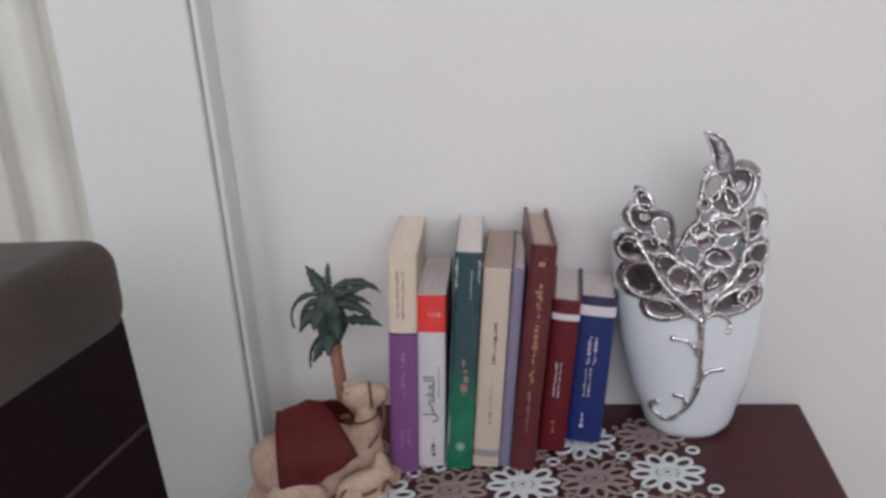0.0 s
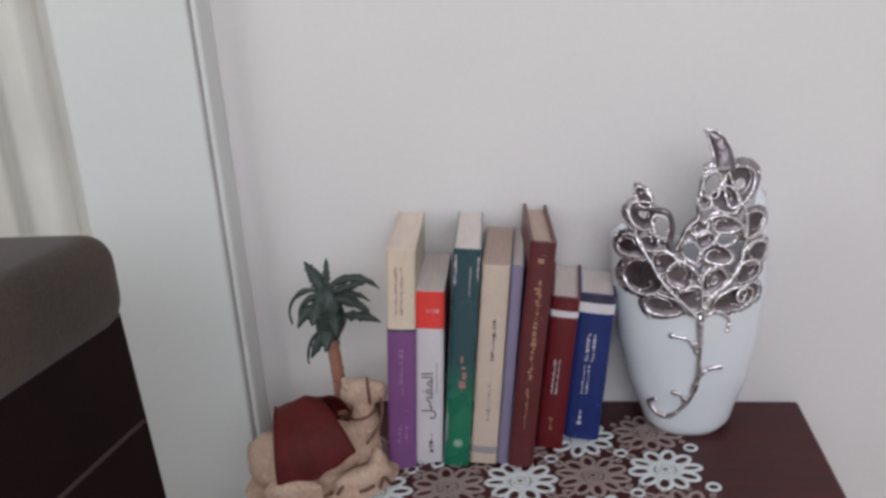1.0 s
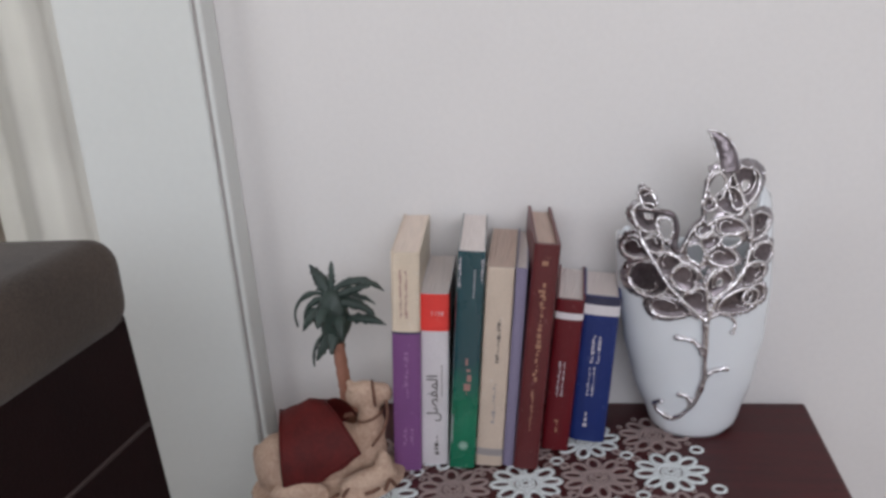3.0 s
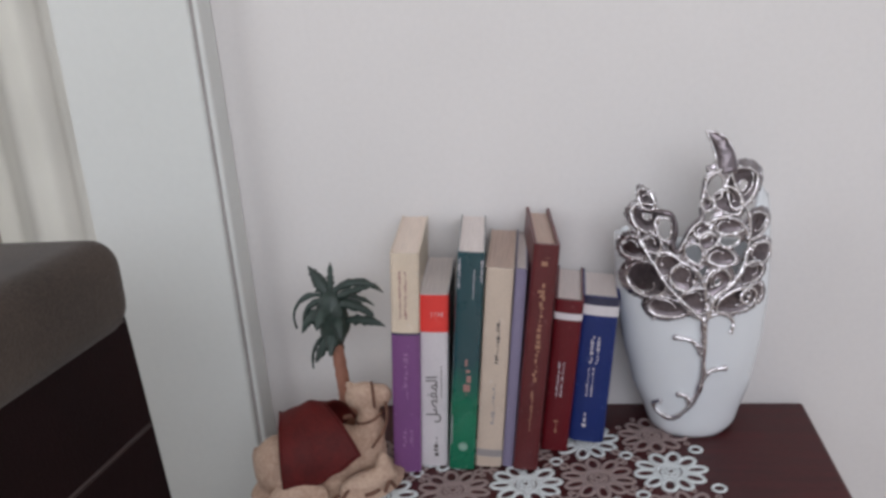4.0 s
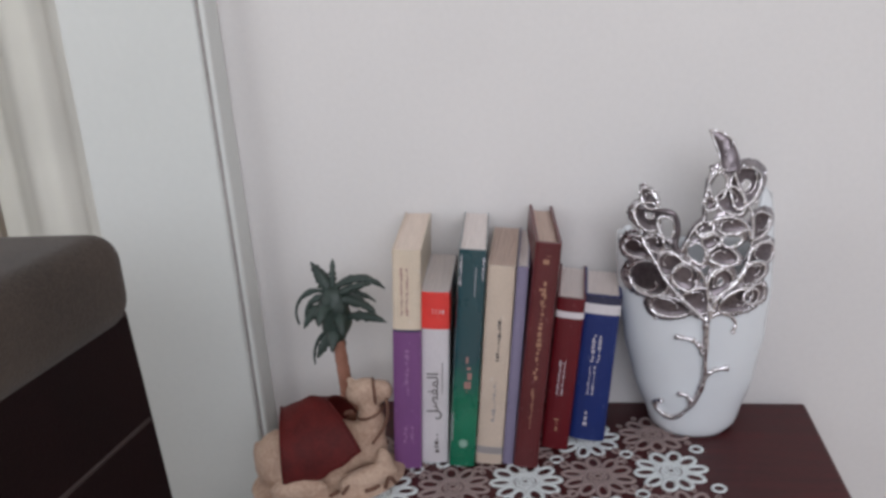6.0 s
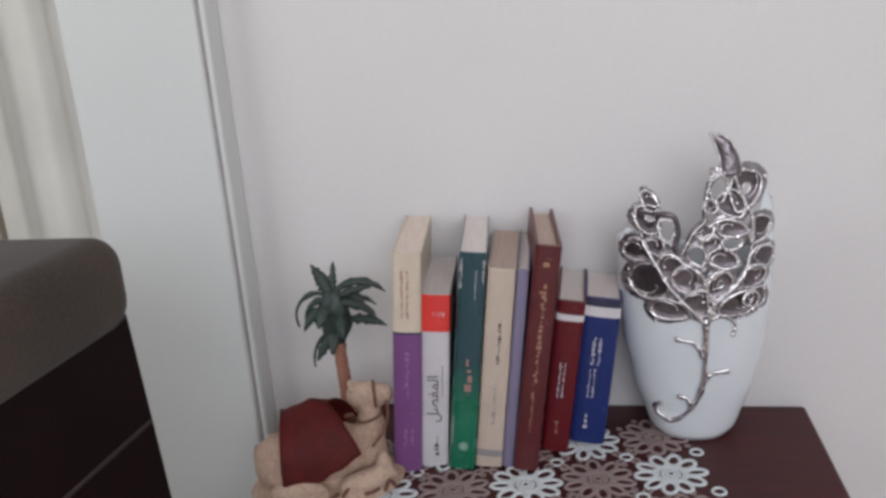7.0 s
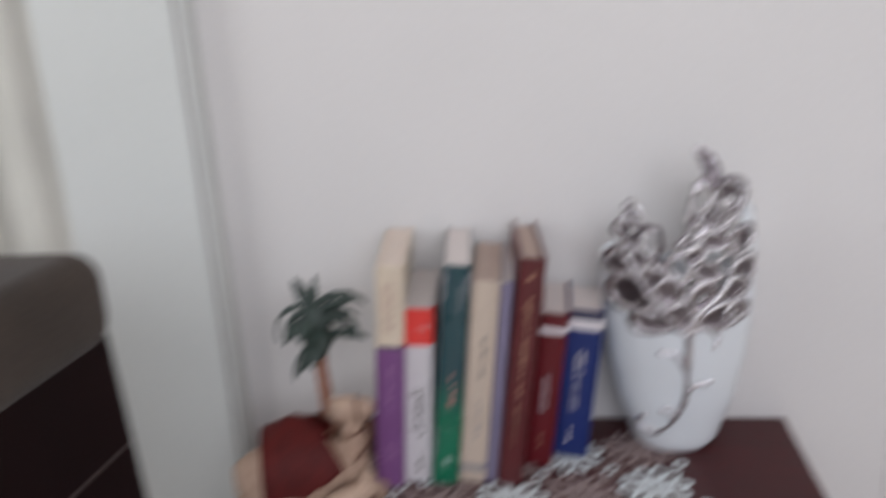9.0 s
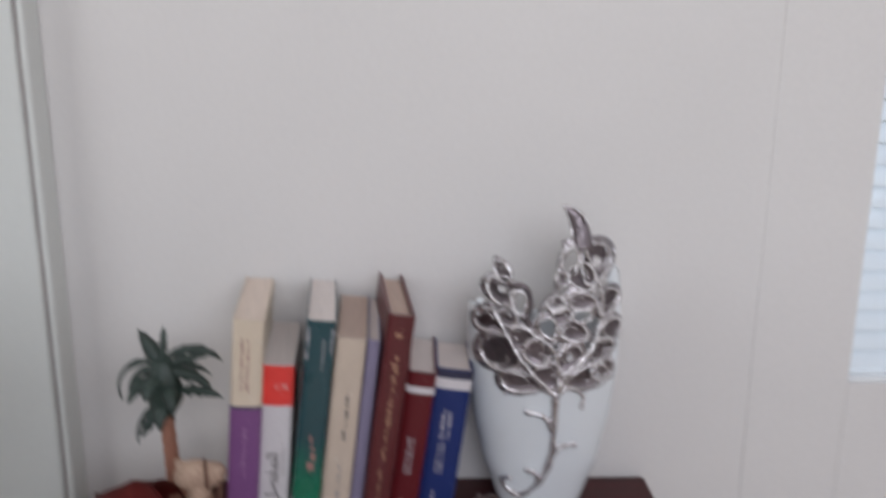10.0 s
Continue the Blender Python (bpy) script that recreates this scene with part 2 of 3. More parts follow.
add_box(bm, (-1.4, 0.0, 2.15), (CASE_L, 0.3, WZ))
structure("wall_curtain", bm, WALL, "off-white painted wall round the curtained window")
# unseen wall, opened where the added side lamp stands
bm = box((-2.0, -3.2, 0.0), (-1.9, -2.15, WZ))
add_box(bm, (-2.0, -0.75, 0.0), (-1.9, 0.3, WZ))
add_box(bm, (-2.0, -2.15, 0.0), (-1.9, -0.75, 0.95))
add_box(bm, (-2.0, -2.15, 2.35), (-1.9, -0.75, WZ))
structure("wall_left", bm, WALL, "off-white painted side wall with an assumed window opening")
structure("wall_right", box((2.5, -3.2, 0.0), (2.6, 0.3, WZ)), WALL, "off-white painted side wall")
# unseen wall, its opening assumed for the added rear lamp
bm = box((-1.9, -3.3, 0.0), (-0.3, -3.2, WZ))
add_box(bm, (2.4, -3.3, 0.0), (2.5, -3.2, WZ))
add_box(bm, (-0.3, -3.3, 0.0), (2.4, -3.2, 1.05))
add_box(bm, (-0.3, -3.3, 2.55), (2.4, -3.2, WZ))
structure("wall_rear", bm, WALL, "off-white painted wall with an assumed window opening")

# white casing beside the curtain: face board, dark gap, return board
casing = tagged(new("trim"), "white painted casing with a dark gap along its edge", "trim", "", "structure")
part("face_board", box((CASE_L, CASE_Y, 0.0), (CASE_R - 0.0040, -0.0005, WZ), 0.003), CASING, casing)
# plain grey strip set back between the two boards
part("gap", box((CASE_R - 0.0050, CASE_Y + 0.005, 0.0), (CASE_R - 0.001, -0.0006, WZ)), GROOVE, casing, "dark gap between the boards")
part("return_board", box((CASE_R - 0.001, CASE_Y + 0.003, 0.0), (CASE_R + 0.006, -0.0004, WZ), 0.003), CASING, casing)

# blind-covered window
window = tagged(new("window_1"), "white window covered by a pale slatted blind", "window", "", "structure")
bm = box((WIN_L, 0.20, WIN_B), (WIN_L + 0.05, 0.25, 2.05), 0.004)
add_box(bm, (1.85, 0.20, WIN_B), (1.9, 0.25, 2.05), 0.004)
add_box(bm, (WIN_L + 0.05, 0.20, WIN_B), (1.85, 0.25, WIN_B + 0.05), 0.004)
add_box(bm, (WIN_L + 0.05, 0.20, 2.0), (1.85, 0.25, 2.05), 0.004)
part("window_frame", bm, FRAME_W, window)
part("window_sill", box((WIN_L + 0.001, 0.001, WIN_B - 0.001), (1.899, 0.2, WIN_B + 0.006), 0.002), FRAME_W, window)
blind = thing("window_blind", (0, 0.02, 0), 0, "pale blue-white venetian blind with closed slats", "blind")
bm = bmesh.new()
w = 0.028
prof = [(-w / 2 + w * k / 4, 0.003 * (1 - ((k - 2) / 2) ** 2)) for k in range(5)]
verts = []
for x in (WIN_L + 0.004, 1.895):
    verts.append([bm.verts.new((x, a * 0.66 + b, a * 0.74)) for a, b in prof])
for k in range(4):
    bm.faces.new((verts[0][k], verts[0][k + 1], verts[1][k + 1], verts[1][k]))
slat_mesh = mesh_of(bm, "slat", BLIND, True)
for i in range(54):
    s = new("slat", slat_mesh)
    s.parent = blind
    s.location = (0, 0, WIN_B + 0.024 + i * 0.0235)
part("bottom_rail", box((WIN_L + 0.003, -0.012, WIN_B), (1.896, 0.014, WIN_B + 0.012), 0.003), BLIND, blind)
part("head_rail", box((WIN_L + 0.003, -0.015, 2.01), (1.896, 0.02, 2.045), 0.003), BLIND, blind)


# curtains at the other window
def curtain(name, x0, x1, y, amp, waves, z0, z1, material, label, seed):
    bm = bmesh.new()
    rng = random.Random(seed)
    nx, nz = 120, 14
    ph = [rng.uniform(0, 6.28) for _ in range(4)]
    grid = []
    for i in range(nx + 1):
        u = i / nx
        col = []
        for j in range(nz + 1):
            v = j / nz
            a = amp * (0.75 + 0.35 * (1 - v))
            yy = y + a * math.sin(2 * math.pi * waves * u + ph[0] + 0.5 * v) + 0.35 * a * math.sin(2 * math.pi * waves * 2.3 * u + ph[1])
            col.append(bm.verts.new((x0 + (x1 - x0) * u, yy, z0 + (z1 - z0) * v)))
        grid.append(col)
    for i in range(nx):
        for j in range(nz):
            bm.faces.new((grid[i][j], grid[i + 1][j], grid[i + 1][j + 1], grid[i][j + 1])).smooth = True
    ob = part(name, bm, material, None, "", True)
    ob.modifiers.new("thickness", 'SOLIDIFY').thickness = 0.0012
    return tagged(ob, label, "curtain")


curtain("sheer_curtain", -1.35, CASE_L - 0.004, 0.03, 0.010, 15, 0.06, 2.5, SHEER, "white sheer curtain hanging in soft folds", 3)
curtain("drape", -0.66, -0.362, -0.03, 0.018, 4, 0.04, 2.5, DRAPE, "beige curtain gathered in front of the sheer", 5)


# ---- the side table ----
table = thing("side_table", (0.286, -0.003, 0), 0, "dark mahogany side table against the wall", "table")
TW, TD = 0.286, 0.36
part("tabletop", box((-TW, -TD, T - 0.024), (TW, 0.0, T), 0.004, 3), WOOD, table)
part("apron", box((-TW + 0.03, -TD + 0.03, T - 0.10), (TW - 0.03, -0.02, T - 0.024), 0.002), WOOD, table)
for x in (-TW + 0.045, TW - 0.045):
    for y in (-TD + 0.045, -0.035):
        bm = bmesh.new()
        add_box(bm, (x - 0.018, y - 0.018, 0.0), (x + 0.018, y + 0.018, T - 0.10), 0.003)
        part("leg", bm, WOOD, table)


# ---- lace runner ----
def add_ring(bm, c, rx, ry, ang, width, z0, z1, n=14):
    """A flat closed thread ring with a rounded top, rx and ry its centre line."""
    ca, sa = math.cos(ang), math.sin(ang)
    rows = []
    for k in range(n):
        a = 2 * math.pi * k / n
        row = []
        for off, z in ((-0.5, z0), (-0.28, z1), (0.28, z1), (0.5, z0)):
            x, y = (rx + off * width) * math.cos(a), (ry + off * width) * math.sin(a)
            row.append(bm.verts.new((c[0] + x * ca - y * sa, c[1] + x * sa + y * ca, z)))
        rows.append(row)
    for k in range(n):
        p, q = rows[k], rows[(k + 1) % n]
        for i in range(3):
            bm.faces.new((p[i], q[i], q[i + 1], p[i + 1])).smooth = True


def ring_mesh(name, rings, material):
    bm = bmesh.new()
    for c, rx, ry, ang, width, top, n in rings:
        add_ring(bm, c, rx, ry, ang, width, 0.0004, top, n)
    return mesh_of(bm, name, material, True)


def motif_meshes(material):
    heart = [((0, 0), 0.0138, 0.0138, 0, 0.0052, 0.0018, 24), ((0, 0), 0.0090, 0.0090, 0, 0.0026, 0.0015, 20), ((0, 0), 0.0040, 0.0040, 0.3, 0.0026, 0.0018, 12)]
    heart += [((0.0064 * math.cos(k * math.pi / 4), 0.0064 * math.sin(k * math.pi / 4)), 0.0020, 0.0010, k * math.pi / 4, 0.0011, 0.0014, 8) for k in range(8)]
    petals = [ring_mesh("petal", [((0.0254, 0), 0.0102, 0.0062 + d, 0, 0.0046, 0.0018, 14)], material) for d in (-0.0004, 0.0001, 0.0006)]
    heart += [((0.0392 * math.cos((k + 0.5) * math.pi / 5), 0.0392 * math.sin((k + 0.5) * math.pi / 5)), 0.0030, 0.0024, (k + 0.5) * math.pi / 5, 0.0020, 0.0013, 8) for k in range(10) if material is LACE_TAUPE]
    return ring_mesh("motif", heart, material), petals


LACE_AT, LACE_TURN, PITCH = (0.410, -0.153), 10.0, 0.0735
lace = thing("lace_runner", (*LACE_AT, T + 0.0002), LACE_TURN, "lace runner of white and taupe flower motifs on the table", "table runner")
white_motif, taupe_motif = motif_meshes(LACE_WHITE), motif_meshes(LACE_TAUPE)
lace_rng = random.Random(4)
bm = bmesh.new()
add_ring(bm, (0, 0), 0.0062, 0.0062, 0, 0.0032, 0.0004, 0.0017, 14)
ring_white = mesh_of(bm, "joining_ring", LACE_WHITE, True)
bm = bmesh.new()
add_ring(bm, (0, 0), 0.0060, 0.0060, 0, 0.0032, 0.0004, 0.0017, 14)
ring_taupe = mesh_of(bm, "joining_ring", LACE_TAUPE, True)
for i in range(-5, 1):
    for j in range(-2, 2):
        wht = (i + j) % 2 == 0
        heart, petals = white_motif if wht else taupe_motif
        o = new("motif", heart)
        o.parent = lace
        for k in range(10):
            q = new("petal", petals[lace_rng.randrange(3)])
            q.parent = o
            q.matrix_basis = pose(0, 0, 0, 0, 0, 36 * k + lace_rng.uniform(-3, 3)) @ pose(lace_rng.uniform(-0.0008, 0.0008), 0, 0)
        o.matrix_basis = pose(i * PITCH, j * PITCH, 0, 0, 0, 18 * ((i * 3 + j) % 2))
bm = bmesh.new()
for k in range(4):
    a = math.pi / 4 + k * math.pi / 2
    add_ring(bm, (0.0118 * math.cos(a), 0.0118 * math.sin(a)), 0.0050, 0.0036, a, 0.0032, 0.0004, 0.0016, 10)
picot_taupe = mesh_of(bm, "picot", LACE_TAUPE, True)
for i in range(-5, 2):
    for j in range(-2, 2):
        o = new("joining_ring", ring_white if i > -1 or (i + j) % 2 == 0 else ring_taupe)
        o.parent = lace
        o.location = ((i - 0.5) * PITCH, (j - 0.5) * PITCH, 0)
        if i < 1:
            q = new("picot", picot_taupe)
            q.parent = o
            q.matrix_basis = pose(0, 0, 0, 0, 0, lace_rng.uniform(-12, 12))


# ---- books ----
def bars(bm, x0, x1, z0, z1, y, rng, lines=1, thick=0.6, gap=0.35):
    """Rows of short upright strokes in place of writing that runs up a spine."""
    wl = (x1 - x0) / lines
    for li in range(lines):
        xa, xb = x0 + wl * li + wl * 0.5 * (1 - thick), x0 + wl * (li + 1) - wl * 0.5 * (1 - thick)
        z = z0
        while z < z1:
            ln = rng.uniform(0.25, 0.9) * (xb - xa)
            e = min(z + ln, z1)
            a = xa + rng.uniform(0.0, 0.6) * (xb - xa)
            b = max(a + 0.0008, xb - rng.uniform(0.0, 0.45) * (xb - xa))
            add_box(bm, (a, y - 0.0003, z), (b, y + 0.0004, e))
            z = e + gap * rng.uniform(0.5, 1.4) * (xb - xa)


def book(label, x, y, width, height, depth, lean, turn, cover_mat, page_mat, round_spine=0.002, board=0.0022, recess=0.003, bands=(), prints=(), seed=0):
    """An upright closed book, spine to the front: x, y is the right lower spine edge, on which it leans."""
    rng = random.Random(seed)
    ob = new("book")
    ob.matrix_basis = pose(x, y, T + 0.002, 0, 0, turn) @ pose(0, 0, 0, 0, lean, 0) @ Matrix.Translation((-width, 0, 0))
    tagged(ob, label, "book", "row of books on the table")
    # cover: spine with a rounded back, two boards, made as one bent shell
    n = 8
    outer = [(0.0, depth), (0.0, round_spine + 0.002)]
    for k in range(n + 1):
        a = math.pi * k / n
        outer.append((width / 2 - width / 2 * math.cos(a), (round_spine + 0.002) - (round_spine + 0.002) * math.sin(a) ** 0.6))
    outer += [(width, round_spine + 0.002), (width, depth)]
    inner = []
    for (px, py) in outer:
        inner.append((min(max(px, board), width - board), max(py, round_spine + 0.0015 + board * 0.3) if py < depth else depth))
    bm = bmesh.new()
    loops = []
    for pts, z in ((outer, 0.0), (outer, height), (inner, height), (inner, 0.0)):
        loops.append([bm.verts.new((px, py, z)) for px, py in pts])
    for a, b in ((0, 1), (1, 2), (2, 3), (3, 0)):
        for k in range(len(outer) - 1):
            bm.faces.new((loops[a][k], loops[a][k + 1], loops[b][k + 1], loops[b][k])).smooth = a == 0
    for k in (0, -1):
        bm.faces.new([lp[k] for lp in loops])
    bmesh.ops.remove_doubles(bm, verts=bm.verts, dist=0.00005)
    part("cover", bm, cover_mat, ob)
    # pages, slightly uneven on top
    bm = bmesh.new()
    nx, ny = 12, 4
    top = height - recess
    g = [[bm.verts.new((board + (width - 2 * board) * i / nx, round_spine + 0.004 + (depth - 0.004 - round_spine - recess) * j / ny, top + rng.uniform(-0.0005, 0.0004))) for j in range(ny + 1)] for i in range(nx + 1)]
    low = [[bm.verts.new((v.co.x, v.co.y, recess)) for v in col] for col in g]
    for i in range(nx):
        for j in range(ny):
            bm.faces.new((g[i][j], g[i + 1][j], g[i + 1][j + 1], g[i][j + 1]))
            bm.faces.new((low[i][j], low[i][j + 1], low[i + 1][j + 1], low[i + 1][j]))
    for i in range(nx):
        for j in (0, ny):
            bm.faces.new((g[i][j], g[i + 1][j], low[i + 1][j], low[i][j]))
    for j in range(ny):
        for i in (0, nx):
            bm.faces.new((g[i][j], g[i][j + 1], low[i][j + 1], low[i][j]))
    part("page_block", bm, page_mat, ob)
    # printed bands wrap the spine a hair proud of the cover
    for z0, z1, material, name in bands:
        bm = bmesh.new()
        cols = []
        band = [(px, py) for px, py in outer if py <= round_spine + 0.0021]
        band = [(-0.0003, 0.02)] + [(width / 2 + (px - width / 2) * 1.02, py - 0.0003) for px, py in band] + [(width + 0.0003, 0.02)]
        for px, py in band:
            cols.append((bm.verts.new((px, py, z0)), bm.verts.new((px, py, z1))))
        for k in range(len(cols) - 1):
            bm.faces.new((cols[k][0], cols[k + 1][0], cols[k + 1][1], cols[k][1])).smooth = True
        part(name, bm, material, ob)
    # prints hold lettering, and the green book's painted glint and scuffs
    for x0, x1, z0, z1, material, lines, thick in prints:
        bm = bmesh.new()
        bars(bm, x0 * width, x1 * width, z0, z1, -0.0004, rng, lines, thick)
        part("lettering", bm, material, ob)
    return ob


book("cream and purple paperback with worn spine", 0.1545, -0.160, 0.0285, 0.240, 0.148, 4.6, 6, CREAM, PAPER, 0.002, 0.0009, 0.0012,
     bands=((0.0, 0.1545, PURPLE, "purple_band"), (0.1545, 0.157, NAVY_D, "dark_line")),
     prints=((0.22, 0.62, 0.172, 0.222, INK_ROSE, 2, 0.5), (0.38, 0.62, 0.085, 0.135, INK_PALE, 1, 0.7), (0.3, 0.8, 0.030, 0.050, INK_PALE, 2, 0.6)), seed=1)
white_book = book("white paperback with a scarlet band on its spine", 0.1815, -0.148, 0.029, 0.1925, 0.128, 4.6, 5, WHITE_C, PAPER_PALE, 0.001, 0.0008, 0.0012,
     bands=((0.1525, 0.1924, RED_B, "scarlet_band"),),
     prints=((0.35, 0.85, 0.1695, 0.174, BAND_W, 4, 0.6), (0.45, 0.70, 0.012, 0.034, INK, 1, 0.7), (0.72, 0.80, 0.080, 0.115, GREY_BAND, 1, 0.5)), seed=2)
# last three pale marks: a glint painted at the left foot, scuffed top corners
green_book = book("teal and green paperback with scuffed edges", 0.2105, -0.155, 0.027, 0.2375, 0.143, 6.6, 5.5, TEAL_GREEN, PAPER_PALE, 0.0015, 0.0009, 0.0012,
     prints=((0.30, 0.75, 0.085, 0.125, INK_ROSE, 1, 0.8), (0.55, 0.72, 0.19, 0.22, PALE_MARK, 1, 0.3), (0.03, 0.10, 0.030, 0.062, PALE_MARK, 1, 0.7), (0.03, 0.15, 0.200, 0.232, PALE_MARK, 1, 0.9), (0.85, 0.98, 0.206, 0.230, PALE_MARK, 1, 1.0)), seed=3)
book("beige paperback with plain spine", 0.2385, -0.150, 0.0275, 0.219, 0.140, 6.8, 3, BEIGE, PAPER_TAN, 0.001, 0.0008, 0.001,
     bands=((0.012, 0.020, GREY_BAND, "grey_band"),),
     prints=((0.42, 0.72, 0.118, 0.165, INK, 1, 0.5), (0.42, 0.68, 0.050, 0.095, GREY_BAND, 1, 0.6)), seed=4)
book("thin lavender-grey paperback with plain spine", 0.2505, -0.149, 0.0115, 0.218, 0.140, 7.0, 3, LAVENDER, PAPER_PALE, 0.001, 0.0012, seed=5)
book("tall maroon hardback with gilt lettering", 0.2765, -0.156, 0.0255, 0.243, 0.146, 8.0, 6, MAROON, PAPER_TAN, 0.003, 0.003, 0.005,
     prints=((0.3, 0.7, 0.10, 0.205, GOLD, 1, 0.55), (0.3, 0.7, 0.222, 0.230, GOLD, 1, 0.9), (0.28, 0.72, 0.190, 0.1925, GOLD, 1, 1.0), (0.28, 0.72, 0.1945, 0.197, GOLD, 1, 1.0), (0.3, 0.65, 0.045, 0.09, GOLD, 1, 0.4)), seed=6)
book("small crimson pocket dictionary with white band", 0.306, -0.119, 0.0285, 0.172, 0.11, 8.0, 0, CRIMSON, PAPER_PALE, 0.003,
     bands=((0.151, 0.158, BAND_W, "white_band"),),
     prints=((0.30, 0.60, 0.064, 0.104, PALE_MARK, 2, 0.6), (0.35, 0.55, 0.022, 0.036, GOLD, 1, 0.8)), seed=7)
book("small blue pocket dictionary leaning on the vase", 0.3445, -0.101, 0.0375, 0.167, 0.09, 7.6, 0, NAVY, PAPER_PALE, 0.003,
     bands=((0.158, 0.1669, NAVY_D, "dark_band"), (0.147, 0.158, BAND_W, "white_band")),
     prints=((0.30, 0.62, 0.093, 0.124, PALE_MARK, 2, 0.7), (0.30, 0.56, 0.055, 0.088, PALE_MARK, 2, 0.6), (0.28, 0.48, 0.018, 0.036, PALE_MARK, 1, 0.7)), seed=8)


# title on the white spine
font_data = bpy.data.curves.new("title", 'FONT')
font_data.body = "\uFEDE\uFEBC\uFED4\uFEE4\uFEDF\uFE8D"
font_data.size, font_data.extrude, font_data.align_x, font_data.align_y = 0.0165, 0.0001, 'CENTER', 'CENTER'
font_data.materials.append(INK)
title = new("title", font_data)
title.parent = white_book
title.matrix_basis = pose(0.0130, -0.0008, 0.078, 90, -90, 0)


# round pale emblem at the foot of the green spine
bm = bmesh.new()
bmesh.ops.create_circle(bm, cap_ends=True, segments=20, radius=0.0036)
add_ring(bm, (0, 0), 0.0046, 0.0046, 0, 0.0008, 0.0, 0.0003, 20)
emblem = part("emblem", bm, MINT, green_book, "pale round printed emblem")
emblem.matrix_basis = pose(0.0140, -0.0006, 0.027, 90, 0, 0)


# ---- vase ----
VX, VY = 0.4415, -0.056
vase = thing("vase", (VX, VY, T), 0, "white ceramic vase with a silver openwork tree", "vase")
HALF = ((0.0, 0.036), (0.005, 0.043), (0.014, 0.0475), (0.063, 0.0632), (0.113, 0.073), (0.163, 0.0783), (0.206, 0.079), (0.245, 0.0775), (0.285, 0.0715), (0.34, 0.055))
CUT = ((-1.0, 0.225), (-0.88, 0.240), (-0.78, 0.225), (-0.66, 0.180), (-0.45, 0.164), (0.0, 0.160), (0.45, 0.168), (0.62, 0.195), (0.76, 0.250), (0.88, 0.275), (1.0, 0.262))


def interp(table_, v):
    for (a, p), (b, q) in zip(table_, table_[1:]):
        if v <= b:
            k = max(0.0, (v - a) / (b - a))
            k = k * k * (3 - 2 * k) * 0.4 + k * 0.6
            return p + (q - p) * k
    return table_[-1][1]


def vase_half(z):
    return interp(HALF, z)


def vase_front(x, z):
    w = vase_half(z)
    u = max(-1.0, min(1.0, x / w))
    return -(0.024 + 0.30 * (w - 0.034)) * 1.15 * (max(0.0, 1 - abs(u) ** 2.3)) ** 0.5


bm = bmesh.new()
NA, NZ = 72, 30
cols = []
for k in range(NA):
    a = 2 * math.pi * k / NA
    u, side = math.cos(a), (1 if math.sin(a) >= 0 else -1)
    top = interp(CUT, u)
    if side > 0:
        top += (0.205 - top) * min(1.0, (1 - abs(u)) * 5)
    col = []
    for j in range(NZ + 1):
        z = top * (j / NZ)
        w = vase_half(z)
        col.append(bm.verts.new((w * u, vase_front(w * u, z) * -side if abs(u) < 0.9999 else 0.0, z)))
    cols.append(col)
for k in range(NA):
    p, q = cols[k], cols[(k + 1) % NA]
    for j in range(NZ):
        bm.faces.new((p[j], q[j], q[j + 1], p[j + 1])).smooth = True
bm.faces.new([c[0] for c in cols])
body = part("body", bm, CERAMIC, vase, "", True)
body.modifiers.new("wall", 'SOLIDIFY').thickness = 0.0035
body.modifiers["wall"].offset = -1


def on_vase(x, z, lift=0.002):
    return Vector((x, vase_front(x, z) - lift, z))


def twig(name, pts, r0, r1, label="", material=SILVER, lift=0.0022):
    """A cast twig that lies on the vase, knotty and beaded at its end."""
    bm = bmesh.new()
    line = spline([on_vase(x, z, lift) for x, z in pts], 8)
    add_tube(bm, line, lambda t: (r0 + (r1 - r0) * t) * (1 + 0.16 * math.sin(t * 23) + 0.10 * math.sin(t * 61)), 8)
    bmesh.ops.create_icosphere(bm, subdivisions=2, radius=r1 * 1.4, matrix=Matrix.Translation(line[-1]))
    return part(name, bm, material, vase, label, True)


twig("trunk", ((0.0075, 0.147), (0.0072, 0.107), (0.006, 0.075), (-0.004, 0.046), (-0.022, 0.027), (-0.037, 0.031), (-0.042, 0.041), (-0.036, 0.046)), 0.0036, 0.0024, "silver tree trunk curling at its foot")
twig("twig", ((-0.006, 0.041), (-0.009, 0.054), (-0.017, 0.057)), 0.0030, 0.0024)
twig("twig", ((0.006, 0.103), (-0.003, 0.119), (-0.020, 0.124)), 0.0030, 0.0026)
twig("twig", ((0.006, 0.075), (0.015, 0.085), (0.029, 0.087)), 0.0030, 0.0026)
twig("branch", ((0.0075, 0.141), (-0.0165, 0.167), (-0.0325, 0.187), (-0.0425, 0.206), (-0.0535, 0.225), (-0.0565, 0.239), (-0.0635, 0.255)), 0.0022, 0.0011, "", SILVER, 0.0042)
twig("branch", ((0.0085, 0.141), (0.0175, 0.167), (0.0335, 0.180), (0.0445, 0.196), (0.0505, 0.222), (0.0505, 0.246), (0.0455, 0.261), (0.0365, 0.280), (0.0305, 0.297)), 0.0025, 0.0013, "", SILVER, 0.0042)
twig("branch", ((0.0095, 0.146), (0.0075, 0.177), (-0.0005, 0.197), (-0.0165, 0.207)), 0.0020, 0.0014, "", SILVER, 0.0042)
